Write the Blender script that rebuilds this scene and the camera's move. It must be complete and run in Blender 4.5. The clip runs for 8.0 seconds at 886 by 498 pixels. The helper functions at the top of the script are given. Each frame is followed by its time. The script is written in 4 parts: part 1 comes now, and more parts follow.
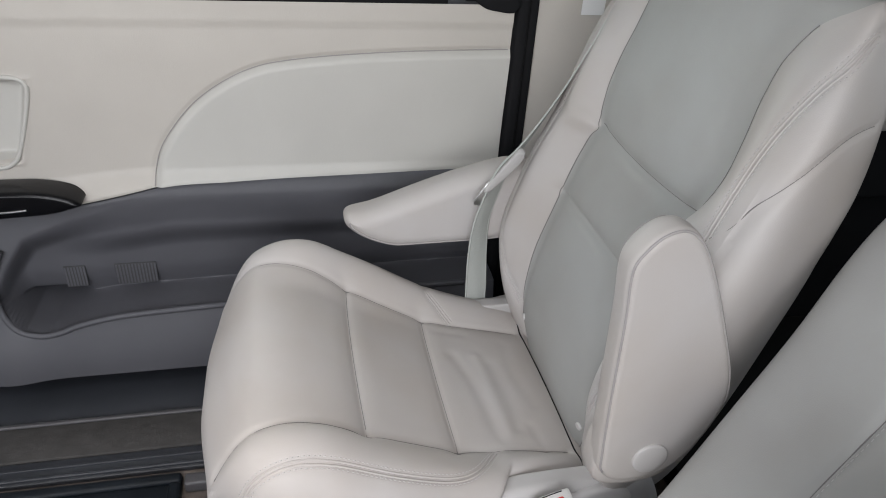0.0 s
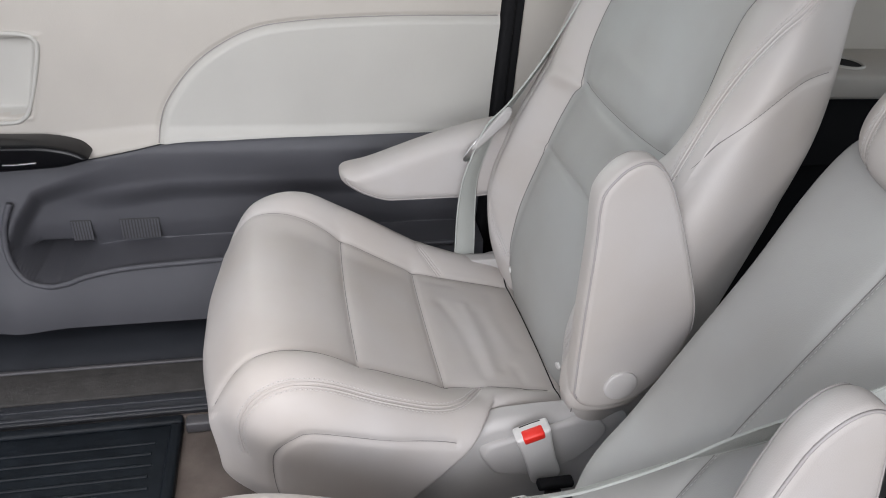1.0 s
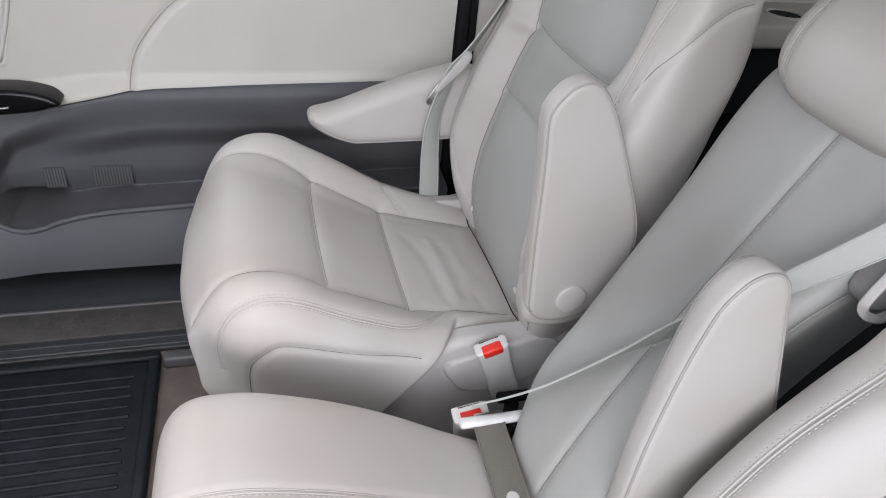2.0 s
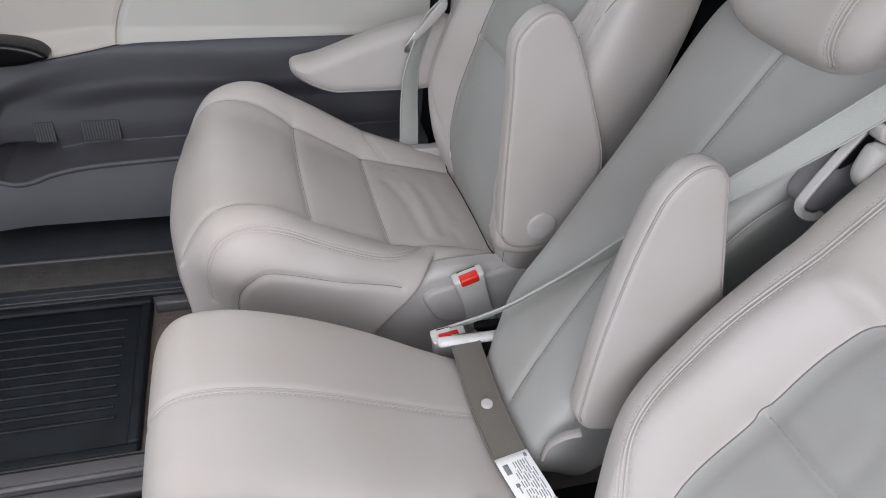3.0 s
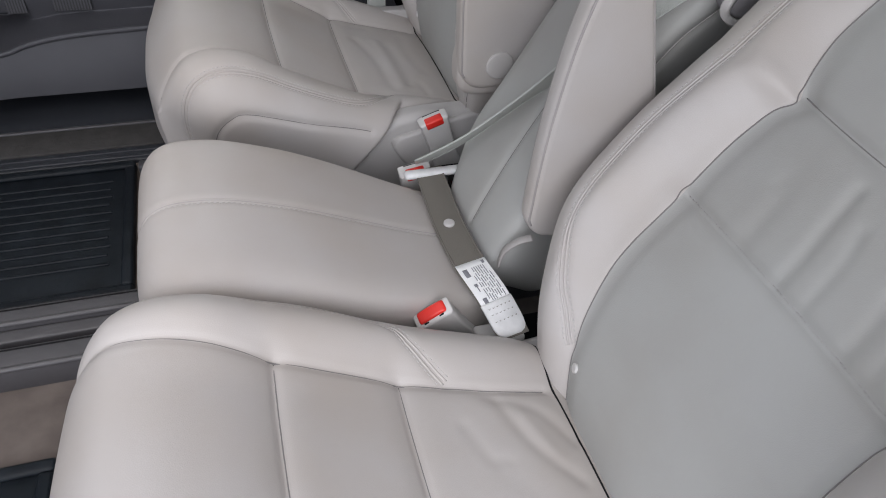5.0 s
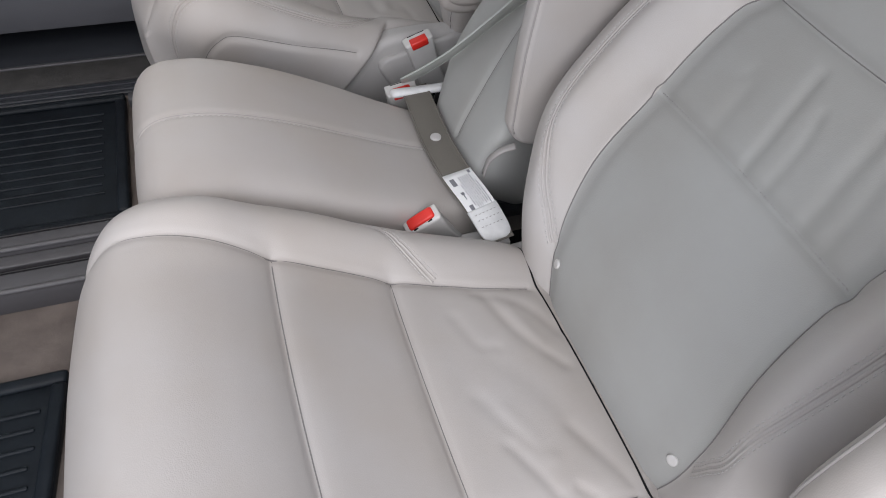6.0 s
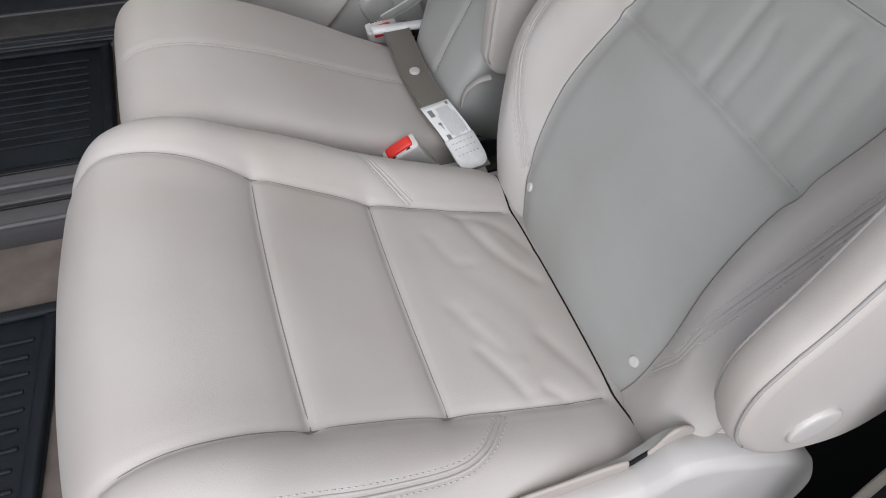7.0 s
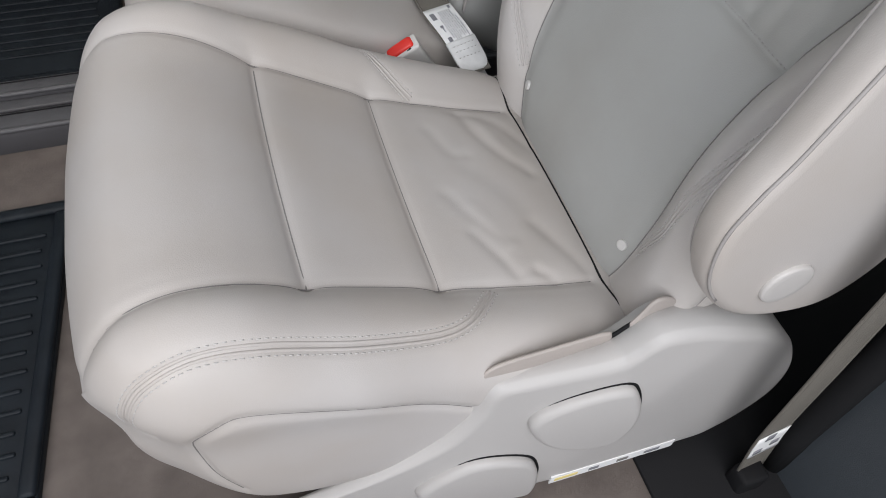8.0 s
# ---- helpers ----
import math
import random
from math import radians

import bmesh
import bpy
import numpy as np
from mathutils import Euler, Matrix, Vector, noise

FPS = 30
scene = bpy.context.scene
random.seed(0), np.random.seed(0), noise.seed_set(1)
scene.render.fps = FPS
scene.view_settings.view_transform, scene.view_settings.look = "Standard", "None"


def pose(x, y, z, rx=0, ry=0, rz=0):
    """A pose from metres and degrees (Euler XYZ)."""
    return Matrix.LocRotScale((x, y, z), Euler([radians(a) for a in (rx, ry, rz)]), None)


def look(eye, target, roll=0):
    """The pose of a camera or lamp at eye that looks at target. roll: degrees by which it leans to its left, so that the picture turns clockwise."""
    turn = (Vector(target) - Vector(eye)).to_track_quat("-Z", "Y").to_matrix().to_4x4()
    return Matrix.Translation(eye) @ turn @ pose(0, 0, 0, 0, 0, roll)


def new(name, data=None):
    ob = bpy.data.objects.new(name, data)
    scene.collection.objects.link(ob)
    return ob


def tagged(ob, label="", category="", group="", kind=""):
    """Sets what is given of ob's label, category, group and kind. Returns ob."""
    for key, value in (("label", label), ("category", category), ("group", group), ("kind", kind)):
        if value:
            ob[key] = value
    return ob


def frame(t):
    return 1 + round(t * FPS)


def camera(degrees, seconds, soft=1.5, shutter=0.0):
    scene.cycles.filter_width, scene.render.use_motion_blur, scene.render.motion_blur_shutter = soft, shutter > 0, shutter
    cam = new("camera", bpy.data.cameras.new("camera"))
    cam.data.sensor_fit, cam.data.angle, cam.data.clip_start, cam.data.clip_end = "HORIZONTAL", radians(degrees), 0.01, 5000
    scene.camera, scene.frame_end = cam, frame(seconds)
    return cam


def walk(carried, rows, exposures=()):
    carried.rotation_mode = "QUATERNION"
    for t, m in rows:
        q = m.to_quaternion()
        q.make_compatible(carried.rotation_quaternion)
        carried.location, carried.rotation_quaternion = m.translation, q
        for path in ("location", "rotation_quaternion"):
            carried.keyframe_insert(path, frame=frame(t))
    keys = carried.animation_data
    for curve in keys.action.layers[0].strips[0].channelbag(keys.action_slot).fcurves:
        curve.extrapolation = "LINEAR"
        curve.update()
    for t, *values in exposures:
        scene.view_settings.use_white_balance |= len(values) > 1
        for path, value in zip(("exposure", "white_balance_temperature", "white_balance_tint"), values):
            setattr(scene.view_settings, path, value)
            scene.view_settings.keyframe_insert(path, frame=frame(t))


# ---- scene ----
cam = camera(64.7, 8.0, soft=1.0)
PATH = [
    (0, (-0.085, 0.278, 1.077), (0.323, 1.932, 0.03), 4.0),
    (0.5, (-0.085, 0.229, 1.062), (0.328, 1.876, 0.005), 4.3),
    (1, (-0.087, 0.185, 1.053), (0.325, 1.825, -0.016), 4.7),
    (1.5, (-0.094, 0.134, 1.042), (0.372, 1.744, -0.05), 5.8),
    (3, (-0.099, -0.014, 0.999), (0.416, 1.534, -0.159), 5.5),
    (3.5, (-0.097, -0.055, 0.987), (0.413, 1.471, -0.2), 5.0),
    (4, (-0.099, -0.092, 0.983), (0.407, 1.406, -0.242), 4.9),
    (4.5, (-0.098, -0.127, 0.967), (0.421, 1.318, -0.314), 5.4),
    (6, (-0.117, -0.23, 0.94), (0.402, 1.052, -0.505), 4.9),
    (6.5, (-0.119, -0.266, 0.933), (0.412, 0.983, -0.537), 5.4),
    (7, (-0.113, -0.3, 0.924), (0.399, 0.915, -0.579), 5.0),
    (7.5, (-0.115, -0.341, 0.91), (0.383, 0.858, -0.612), 5.1),
    (8, (-0.119, -0.381, 0.89), (0.339, 0.755, -0.692), 5.3),
]
walk(cam, [(t, look(eye, target, roll)) for t, eye, target, roll in PATH],
     exposures=[(0, 0.42, 6500, 10), (1.5, 0.62, 6440, 12), (3.5, 0.17, 6400, 12), (4.0, 0.21, 6400, 12), (4.5, 0.03, 6400, 12), (6.5, -0.15, 6440, 11), (7.0, -0.14, 6450, 10), (7.5, -0.37, 6480, 9), (8, -0.34, 6500, 9)])

# ---- world and light ----
world = bpy.data.worlds.new("sky")
scene.world = world
world.use_nodes = True
wn = world.node_tree
sky = wn.nodes.new("ShaderNodeTexSky")
sky.sky_type = "NISHITA"
sky.sun_disc = False
sky.sun_elevation, sky.sun_rotation = radians(75), radians(190)
sky.dust_density = 4.0
wn.nodes["Background"].inputs["Strength"].default_value = 0.09
wn.links.new(sky.outputs["Color"], wn.nodes["Background"].inputs["Color"])

sun = new("sun", bpy.data.lights.new("sun", "SUN"))
sun.data.energy, sun.data.angle, sun.data.color = 0.5, radians(40), (1.0, 0.96, 0.92)
sun.matrix_world = look((0.5, -1.5, 6.0), (0.0, 0.0, 0.3))


def area_lamp(name, eye, target, w, h, power, color):
    lamp = new(name, bpy.data.lights.new(name, "AREA"))
    lamp.data.shape, lamp.data.size, lamp.data.size_y = "RECTANGLE", w, h
    lamp.data.energy, lamp.data.color = power, color
    lamp.matrix_world = look(eye, target)
    return lamp


area_lamp("door_daylight", (-0.55, -1.45, 1.6), (-0.05, 0.35, 0.4), 2.2, 1.7, 72, (0.975, 0.985, 1.015))
area_lamp("window_daylight", (-0.2, 1.74, 1.02), (-0.1, 0.4, 0.3), 1.3, 0.4, 4, (0.94, 0.98, 1.0))
area_lamp("windscreen_daylight", (-2.3, 0.64, 1.05), (0.0, 0.64, 0.4), 1.3, 0.5, 2.4, (0.96, 0.98, 1.0))
area_lamp("front_door_daylight", (-1.6, -0.42, 1.0), (0.4, 0.45, 0.5), 0.9, 0.45, 2.2, (0.97, 0.985, 1.0))
# added fill from above; the car has no known roof window
area_lamp("added_roof_fill", (-0.45, 0.45, 1.29), (-0.45, 0.45, 0.0), 0.80, 0.90, 2.4, (0.97, 0.985, 1.015))
area_lamp("tailgate_daylight", (2.2, 0.64, 1.1), (0.3, 0.64, 0.6), 1.2, 0.4, 2.5, (0.92, 1.0, 0.97))


# ---- materials ----
def material(name, color, rough=0.5, metal=0.0, grain=0.0, grain_scale=900.0, blotch=0.06, blotch_scale=6.0, spec=0.5, sheen=0.0, coat=0.0, warm=0.0):
    """Two scales of variation: broad blotches in colour and roughness, fine grain in bump."""
    m = bpy.data.materials.new(name)
    m.use_nodes = True
    nt = m.node_tree
    b = nt.nodes["Principled BSDF"]
    co = nt.nodes.new("ShaderNodeTexCoord")
    big = nt.nodes.new("ShaderNodeTexNoise")
    big.inputs["Scale"].default_value, big.inputs["Detail"].default_value = blotch_scale, 5
    nt.links.new(co.outputs["Object"], big.inputs["Vector"])
    ramp = nt.nodes.new("ShaderNodeValToRGB")
    ramp.color_ramp.elements[0].position, ramp.color_ramp.elements[1].position = 0.3, 0.7
    ramp.color_ramp.elements[0].color = (*[c * (1 - blotch) * w for c, w in zip(color, (1 + 0.3 * warm, 1 - 0.3 * warm, 1 - warm))], 1)
    ramp.color_ramp.elements[1].color = (*[min(1, c * (1 + blotch)) for c in color], 1)
    nt.links.new(big.outputs["Fac"], ramp.inputs["Fac"])
    nt.links.new(ramp.outputs["Color"], b.inputs["Base Color"])
    rr = nt.nodes.new("ShaderNodeMapRange")
    rr.inputs["To Min"].default_value, rr.inputs["To Max"].default_value = rough - 0.06, rough + 0.06
    nt.links.new(big.outputs["Fac"], rr.inputs["Value"])
    nt.links.new(rr.outputs["Result"], b.inputs["Roughness"])
    b.inputs["Metallic"].default_value = metal
    b.inputs["Specular IOR Level"].default_value = spec
    b.inputs["Sheen Weight"].default_value = sheen
    b.inputs["Coat Weight"].default_value = coat
    if grain:
        fine = nt.nodes.new("ShaderNodeTexVoronoi" if grain_scale < 1500 else "ShaderNodeTexNoise")
        fine.inputs["Scale"].default_value = grain_scale
        nt.links.new(co.outputs["Object"], fine.inputs["Vector"])
        mid = nt.nodes.new("ShaderNodeTexNoise")
        mid.inputs["Scale"].default_value, mid.inputs["Detail"].default_value = 45, 4
        nt.links.new(co.outputs["Object"], mid.inputs["Vector"])
        add = nt.nodes.new("ShaderNodeMath")
        add.operation = "MULTIPLY_ADD"
        add.inputs[1].default_value = 2.0
        nt.links.new(mid.outputs["Fac"], add.inputs[0])
        nt.links.new(fine.outputs[0], add.inputs[2])
        bump = nt.nodes.new("ShaderNodeBump")
        bump.inputs["Strength"].default_value, bump.inputs["Distance"].default_value = grain, 0.001
        nt.links.new(add.outputs["Value"], bump.inputs["Height"])
        nt.links.new(bump.outputs["Normal"], b.inputs["Normal"])
    return m


LEATHER = material("grey_leather", (0.432, 0.411, 0.400), 0.50, grain=0.09, blotch=0.05, spec=0.42, warm=0.07)
LEATHER_PERF = material("deeper_grey_leather", (0.338, 0.339, 0.329), 0.54, grain=0.10, blotch=0.07, spec=0.38, warm=0.04)
SEAM = material("seam_thread", (0.18, 0.17, 0.165), 0.8)
PIPING = material("leather_piping", (0.33, 0.31, 0.30), 0.55)
THREAD = material("pale_thread", (0.475, 0.46, 0.45), 0.7)
PLASTIC = material("light_grey_plastic", (0.42, 0.405, 0.395), 0.45, grain=0.2, grain_scale=1400, blotch=0.03)
VINYL = material("dark_grey_vinyl", (0.215, 0.207, 0.218), 0.5, grain=0.15, blotch=0.06)
PALE = material("pale_plastic", (0.56, 0.545, 0.53), 0.4, blotch=0.03)
CREAM = material("cream_vinyl", (0.52, 0.485, 0.44), 0.5, grain=0.3, blotch=0.04)
CREAM_SOFT = material("cream_padded_vinyl", (0.52, 0.505, 0.47), 0.5, grain=0.3, blotch=0.03)
DARK = material("dark_grey_plastic", (0.084, 0.084, 0.094), 0.46, grain=0.4, grain_scale=1200, blotch=0.08)
SILL = material("dark_sill_plastic", (0.034, 0.037, 0.044), 0.38, grain=0.3, grain_scale=1200, blotch=0.15)
BLACK = material("gloss_black", (0.004, 0.004, 0.005), 0.25, blotch=0.02, spec=0.25)
RAIL = material("rail_grey_plastic", (0.074, 0.072, 0.077), 0.36, grain=0.3, grain_scale=1200, blotch=0.12)
RUBBER = material("black_rubber", (0.009, 0.012, 0.016), 0.45, grain=0.4, grain_scale=1600, blotch=0.25, blotch_scale=20, spec=0.2)
# rubber seals and slots, and also pieces coloured black to stand for shade
SEAL_SHADE = material("black_seal_and_shade", (0.010, 0.010, 0.011), 0.75, blotch=0.1, spec=0.15)
STRIP = material("grey_floor_strip", (0.076, 0.073, 0.071), 0.9, grain=1.0, grain_scale=2600, blotch=0.15, blotch_scale=30, spec=0.1)
CARPET = material("brown_grey_carpet", (0.155, 0.132, 0.120), 0.95, grain=1.0, grain_scale=2600, blotch=0.25, blotch_scale=14, spec=0.1)
WEB = material("belt_webbing", (0.155, 0.142, 0.122), 0.7, grain=0.6, grain_scale=1300, blotch=0.05)
WEB_PALE = material("pale_belt_webbing", (0.42, 0.435, 0.41), 0.6, grain=0.5, grain_scale=1300, blotch=0.05)
TAN = material("tan_leather_edge", (0.37, 0.33, 0.305), 0.6, grain=0.15, blotch=0.06)
TRIM_BLACK = material("blue_black_trim", (0.045, 0.052, 0.060), 0.5, grain=0.3, grain_scale=1200, blotch=0.1)
YELLOW = material("warning_yellow", (0.75, 0.62, 0.25), 0.6)
RED = material("red_button_plastic", (0.70, 0.03, 0.02), 0.35, blotch=0.03)
LABEL = material("white_label", (0.78, 0.78, 0.78), 0.6, blotch=0.03)
PATCH = material("pocket_patch_grey", (0.048, 0.047, 0.050), 0.65)
INK = material("grey_ink", (0.20, 0.20, 0.22), 0.7)
SLEEVE = material("cloudy_plastic_sleeve", (0.62, 0.62, 0.62), 0.3, blotch=0.1, blotch_scale=60)
METAL = material("bright_steel", (0.6, 0.6, 0.6), 0.3, metal=1.0)
ROOF = material("headliner_cloth", (0.66, 0.64, 0.60), 0.9, grain=0.5, grain_scale=2000)
CONCRETE = material("pale_concrete", (0.32, 0.31, 0.30), 0.8, grain=1.0, grain_scale=300, blotch=0.2)
CAP = material("armrest_cap_plastic", (0.47, 0.45, 0.435), 0.42, blotch=0.03)
GLASS = bpy.data.materials.new("window_glass")
GLASS.use_nodes = True
gb = GLASS.node_tree.nodes["Principled BSDF"]
gb.inputs["Transmission Weight"].default_value, gb.inputs["Roughness"].default_value = 1.0, 0.0
gb.inputs["Base Color"].default_value = (0.75, 0.85, 0.80, 1)


# ---- mesh helpers ----
def root(name, label, category, at=(0, 0, 0), group="", kind=""):
    ob = new(name)
    ob.empty_display_size = 0.05
    ob.location = at
    return tagged(ob, label, category, group, kind)


def mesh_part(name, V, F, mat, parent=None, label="", m=None, smooth=True, normals=None):
    """One mesh object from vertices and faces, under a thing or a part; m is its pose in its parent."""
    me = bpy.data.meshes.new(name)
    me.from_pydata([tuple(map(float, v)) for v in V], [], [tuple(map(int, f)) for f in F])
    me.materials.append(mat)
    if normals is None:
        bm = bmesh.new()
        bm.from_mesh(me)
        bmesh.ops.recalc_face_normals(bm, faces=bm.faces)
        bm.to_mesh(me)
        bm.free()
    me.polygons.foreach_set("use_smooth", [smooth] * len(me.polygons))
    if normals is not None:
        me.normals_split_custom_set_from_vertices([tuple(map(float, q)) for q in normals])
    ob = new(name, me)
    if parent:
        ob.parent = parent
    if m is not None:
        ob.matrix_basis = m
    if label:
        tagged(ob, label)
    return ob


def hermite(xs, ys):
    """A smooth function through a few stations."""
    xs, ys = np.array(xs, float), np.array(ys, float)
    d = np.gradient(ys, xs)

    def f(x):
        x = np.clip(np.asarray(x, float), xs[0], xs[-1])
        i = np.clip(np.searchsorted(xs, x) - 1, 0, len(xs) - 2)
        h = xs[i + 1] - xs[i]
        t = (x - xs[i]) / h
        return ((2 * t**3 - 3 * t**2 + 1) * ys[i] + (t**3 - 2 * t**2 + t) * h * d[i]
                + (-2 * t**3 + 3 * t**2) * ys[i + 1] + (t**3 - t**2) * h * d[i + 1])
    return f


def sstep(a, b, x):
    t = np.clip((np.asarray(x, float) - a) / (b - a), 0, 1)
    return t * t * (3 - 2 * t)


def spline(pts, n=40, closed=False):
    """Catmull-Rom through a few points of any dimension, n samples."""
    P = np.array(pts, float)
    k = len(P)
    if closed:
        idx = lambda i: P[i % k]
        spans = k
    else:
        idx = lambda i: P[min(max(i, 0), k - 1)]
        spans = k - 1
    out = []
    for u in np.linspace(0, spans, n, endpoint=not closed):
        i = min(int(u), spans - 1)
        t = u - i
        a, b, c, d = idx(i - 1), idx(i), idx(i + 1), idx(i + 2)
        out.append(0.5 * (2 * b + (c - a) * t + (2 * a - 5 * b + 4 * c - d) * t**2 + (3 * b - a - 3 * c + d) * t**3))
    return np.array(out)


def dist_line(Q, L):
    """Distance in the plane from each of Q to the open line L."""
    best = np.full(len(Q), 9.0)
    for a, b in zip(L[:-1], L[1:]):
        ab = b - a
        t = np.clip(((Q - a) @ ab) / max(ab @ ab, 1e-12), 0, 1)
        best = np.minimum(best, np.linalg.norm(Q - a - t[:, None] * ab, axis=1))
    return best


def vertex_normals(V, F):
    n = np.cross(V[F[:, 2]] - V[F[:, 0]], V[F[:, 3]] - V[F[:, 1]])
    N = np.zeros_like(V)
    for k in range(4):
        np.add.at(N, F[:, k], n)
    return N / np.maximum(np.linalg.norm(N, axis=1, keepdims=True), 1e-12)


def cube_grid(nx, ny, nz, power):
    """A rounded box in -1..1 with shared corners, open below."""
    quads = []

    def face(k, side, na, nb, axes):
        i, j = np.meshgrid(np.arange(na), np.arange(nb), indexing="ij")
        i, j = i.ravel(), j.ravel()
        q = np.zeros((len(i), 4, 3), int)
        for c, (di, dj) in enumerate(((0, 0), (1, 0), (1, 1), (0, 1))):
            q[:, c, axes[0]], q[:, c, axes[1]], q[:, c, k] = i + di, j + dj, side
        quads.append(q)
    face(2, nz, nx, ny, (0, 1))
    face(0, 0, ny, nz, (1, 2))
    face(0, nx, ny, nz, (1, 2))
    face(1, 0, nx, nz, (0, 2))
    face(1, ny, nx, nz, (0, 2))
    q = np.concatenate(quads)
    V, inv = np.unique(q.reshape(-1, 3), axis=0, return_inverse=True)
    F = inv.reshape(-1, 4)
    P = V / np.array([nx, ny, nz]) * 2 - 1
    nrm = np.cross(P[F[:, 2]] - P[F[:, 0]], P[F[:, 3]] - P[F[:, 1]])
    flip = (nrm * P[F].mean(1)).sum(1) < 0
    F[flip] = F[flip][:, ::-1]
    Q = P.copy()
    Q[:, 2] = np.maximum(Q[:, 2], -0.98)
    Q = Q / ((np.abs(Q) ** power).sum(1, keepdims=True)) ** (1 / power)
    return P, Q, F


class Soft:
    """An upholstered block: x along, y across, z up to its outer face; seams pressed into it.
    rows: (grid row, its x, bow) of the cross seams; cols: (grid column from the middle, half width of the insert at x)."""

    def __init__(self, nx, ny, nz, x0, x1, halfw, ztop, zbot, power=4.0, reshape=None, rows=(), cols=None):
        P, Q, self.F = cube_grid(nx, ny, nz, power)
        self.P = P
        ka = [-1.0] + [2 * r[0] / nx - 1 for r in rows] + [1.0]
        x = np.interp(Q[:, 0], ka, [x0] + [r[1] for r in rows] + [x1])
        for r in rows:
            x = x + r[2] * np.exp(-((x - r[1]) / 0.06) ** 2) * np.clip(1 - (Q[:, 1] / 0.62) ** 2, 0, 1)
        hw = halfw(x)
        if cols:
            bk = 2 * cols[0] / ny
            lim = cols[1](x)
            a = np.abs(Q[:, 1])
            y = np.where(a < bk, a / bk * lim, lim + (a - bk) / (1 - bk) * (hw - lim)) * np.sign(Q[:, 1])
        else:
            y = Q[:, 1] * hw
        zt, zb = ztop(x, y), zbot(x, y)
        self.V = np.stack([x, y, zb + (Q[:, 2] + 1) / 2 * (zt - zb)], 1)
        if reshape:
            self.V = reshape(self.V)
        self.N = vertex_normals(self.V, self.F)
        self.rows, self.cols, self.nx, self.ny = rows, cols, nx, ny

    def snap(self, L):
        """The points of L moved onto the surface, with its normals."""
        lo, hi = L.min(0) - 0.05, L.max(0) + 0.05
        ids = np.where(((self.V > lo) & (self.V < hi)).all(1))[0]
        out, nrm = [], []
        for p in L:
            d = ((self.V[ids] - p) ** 2).sum(1)
            near = np.argpartition(d, 6)[:6]
            w = 1 / (d[near] + 2e-6)
            v = (self.V[ids[near]] * w[:, None]).sum(0) / w.sum()
            q = (self.N[ids[near]] * w[:, None]).sum(0)
            q /= np.linalg.norm(q)
            out.append(p + q * ((v - p) @ q))
            nrm.append(q)
        return np.array(out), np.array(nrm)

    def plan(self, kind):
        """Where a seam of that kind is drawn: seen from above, or from one side."""
        if kind == "top":
            return self.V[:, :2], self.N[:, 2] > 0.05
        if kind == "free":
            return self.V, self.N[:, 2] > -2
        side = 1 if kind == "side+" else -1
        return self.V[:, [0, 2]], (self.N[:, 1] * side > 0.35) & (self.P[:, 1] * side > 0.4)

    def press(self, kind, line, depth, width, fade=None):
        Q, ok = self.plan(kind)
        near = ok & (np.abs(Q - line.mean(0)).max(1) < np.ptp(line, axis=0).max() + 0.1)
        ids = np.where(near)[0]
        d = dist_line(Q[ids], line)
        self.V[ids] -= self.N[ids] * (depth * np.exp(-(d / width) ** 2))[:, None]

    def finish(self):
        self.N = vertex_normals(self.V, self.F)

    def lay(self, kind, line, lift=0.0):
        """The line laid on the surface, with its normals."""
        if kind == "free":
            return self.snap(line)
        Q, ok = self.plan(kind)
        ids = np.where(ok)[0]
        out, nrm = [], []
        for p in line:
            d = ((Q[ids] - p) ** 2).sum(1)
            near = np.argpartition(d, 5)[:5]
            w = 1 / (d[near] + 1e-7)
            v = (self.V[ids[near]] * w[:, None]).sum(0) / w.sum()
            q = (self.N[ids[near]] * w[:, None]).sum(0)
            q /= np.linalg.norm(q)
            if kind == "top":
                v[:2] = p
            else:
                v[0], v[2] = p
            out.append(v + q * lift)
            nrm.append(q)
        return np.array(out), np.array(nrm)

    def pieces(self):
        """(number, V, F, N) of each panel: 0 the body, then the insert's panels from front to rear."""
        c, n = self.P[self.F].mean(1), self.N[self.F].mean(1)
        r = np.zeros(len(self.F), int)
        if self.cols:
            ins = (np.abs(c[:, 1]) < 2 * self.cols[0] / self.ny) & ((c[:, 2] > 0.999) | ((c[:, 0] > 0.999) & (c[:, 2] > 0.4)))
            r[ins] = 1
            for row in self.rows:
                r[ins & (c[:, 0] > 2 * row[0] / self.nx - 1)] += 1
        for k in sorted(set(r.tolist())):
            F = self.F[r == k]
            used, inv = np.unique(F, return_inverse=True)
            yield k, self.V[used], inv.reshape(-1, 4), self.N[used]


def tube_data(P, radius, sides=6, closed=False):
    P = np.array(P, float)
    T = np.gradient(P, axis=0)
    if closed:
        T = np.roll(P, -1, 0) - np.roll(P, 1, 0)
    T /= np.maximum(np.linalg.norm(T, axis=1, keepdims=True), 1e-9)
    ref = np.array([0.31, 0.17, 0.93])
    V, F = [], []
    for p, t in zip(P, T):
        a = np.cross(t, ref)
        a /= np.linalg.norm(a)
        b = np.cross(t, a)
        for k in range(sides):
            w = 2 * math.pi * k / sides
            V.append(p + radius * (math.cos(w) * a + math.sin(w) * b))
    n = len(P)
    for i in range(n if closed else n - 1):
        for k in range(sides):
            j, l = (i + 1) % n, (k + 1) % sides
            F.append((i * sides + k, i * sides + l, j * sides + l, j * sides + k))
    if not closed:
        F += [tuple(range(sides))[::-1], tuple(range((n - 1) * sides, n * sides))]
    return V, F


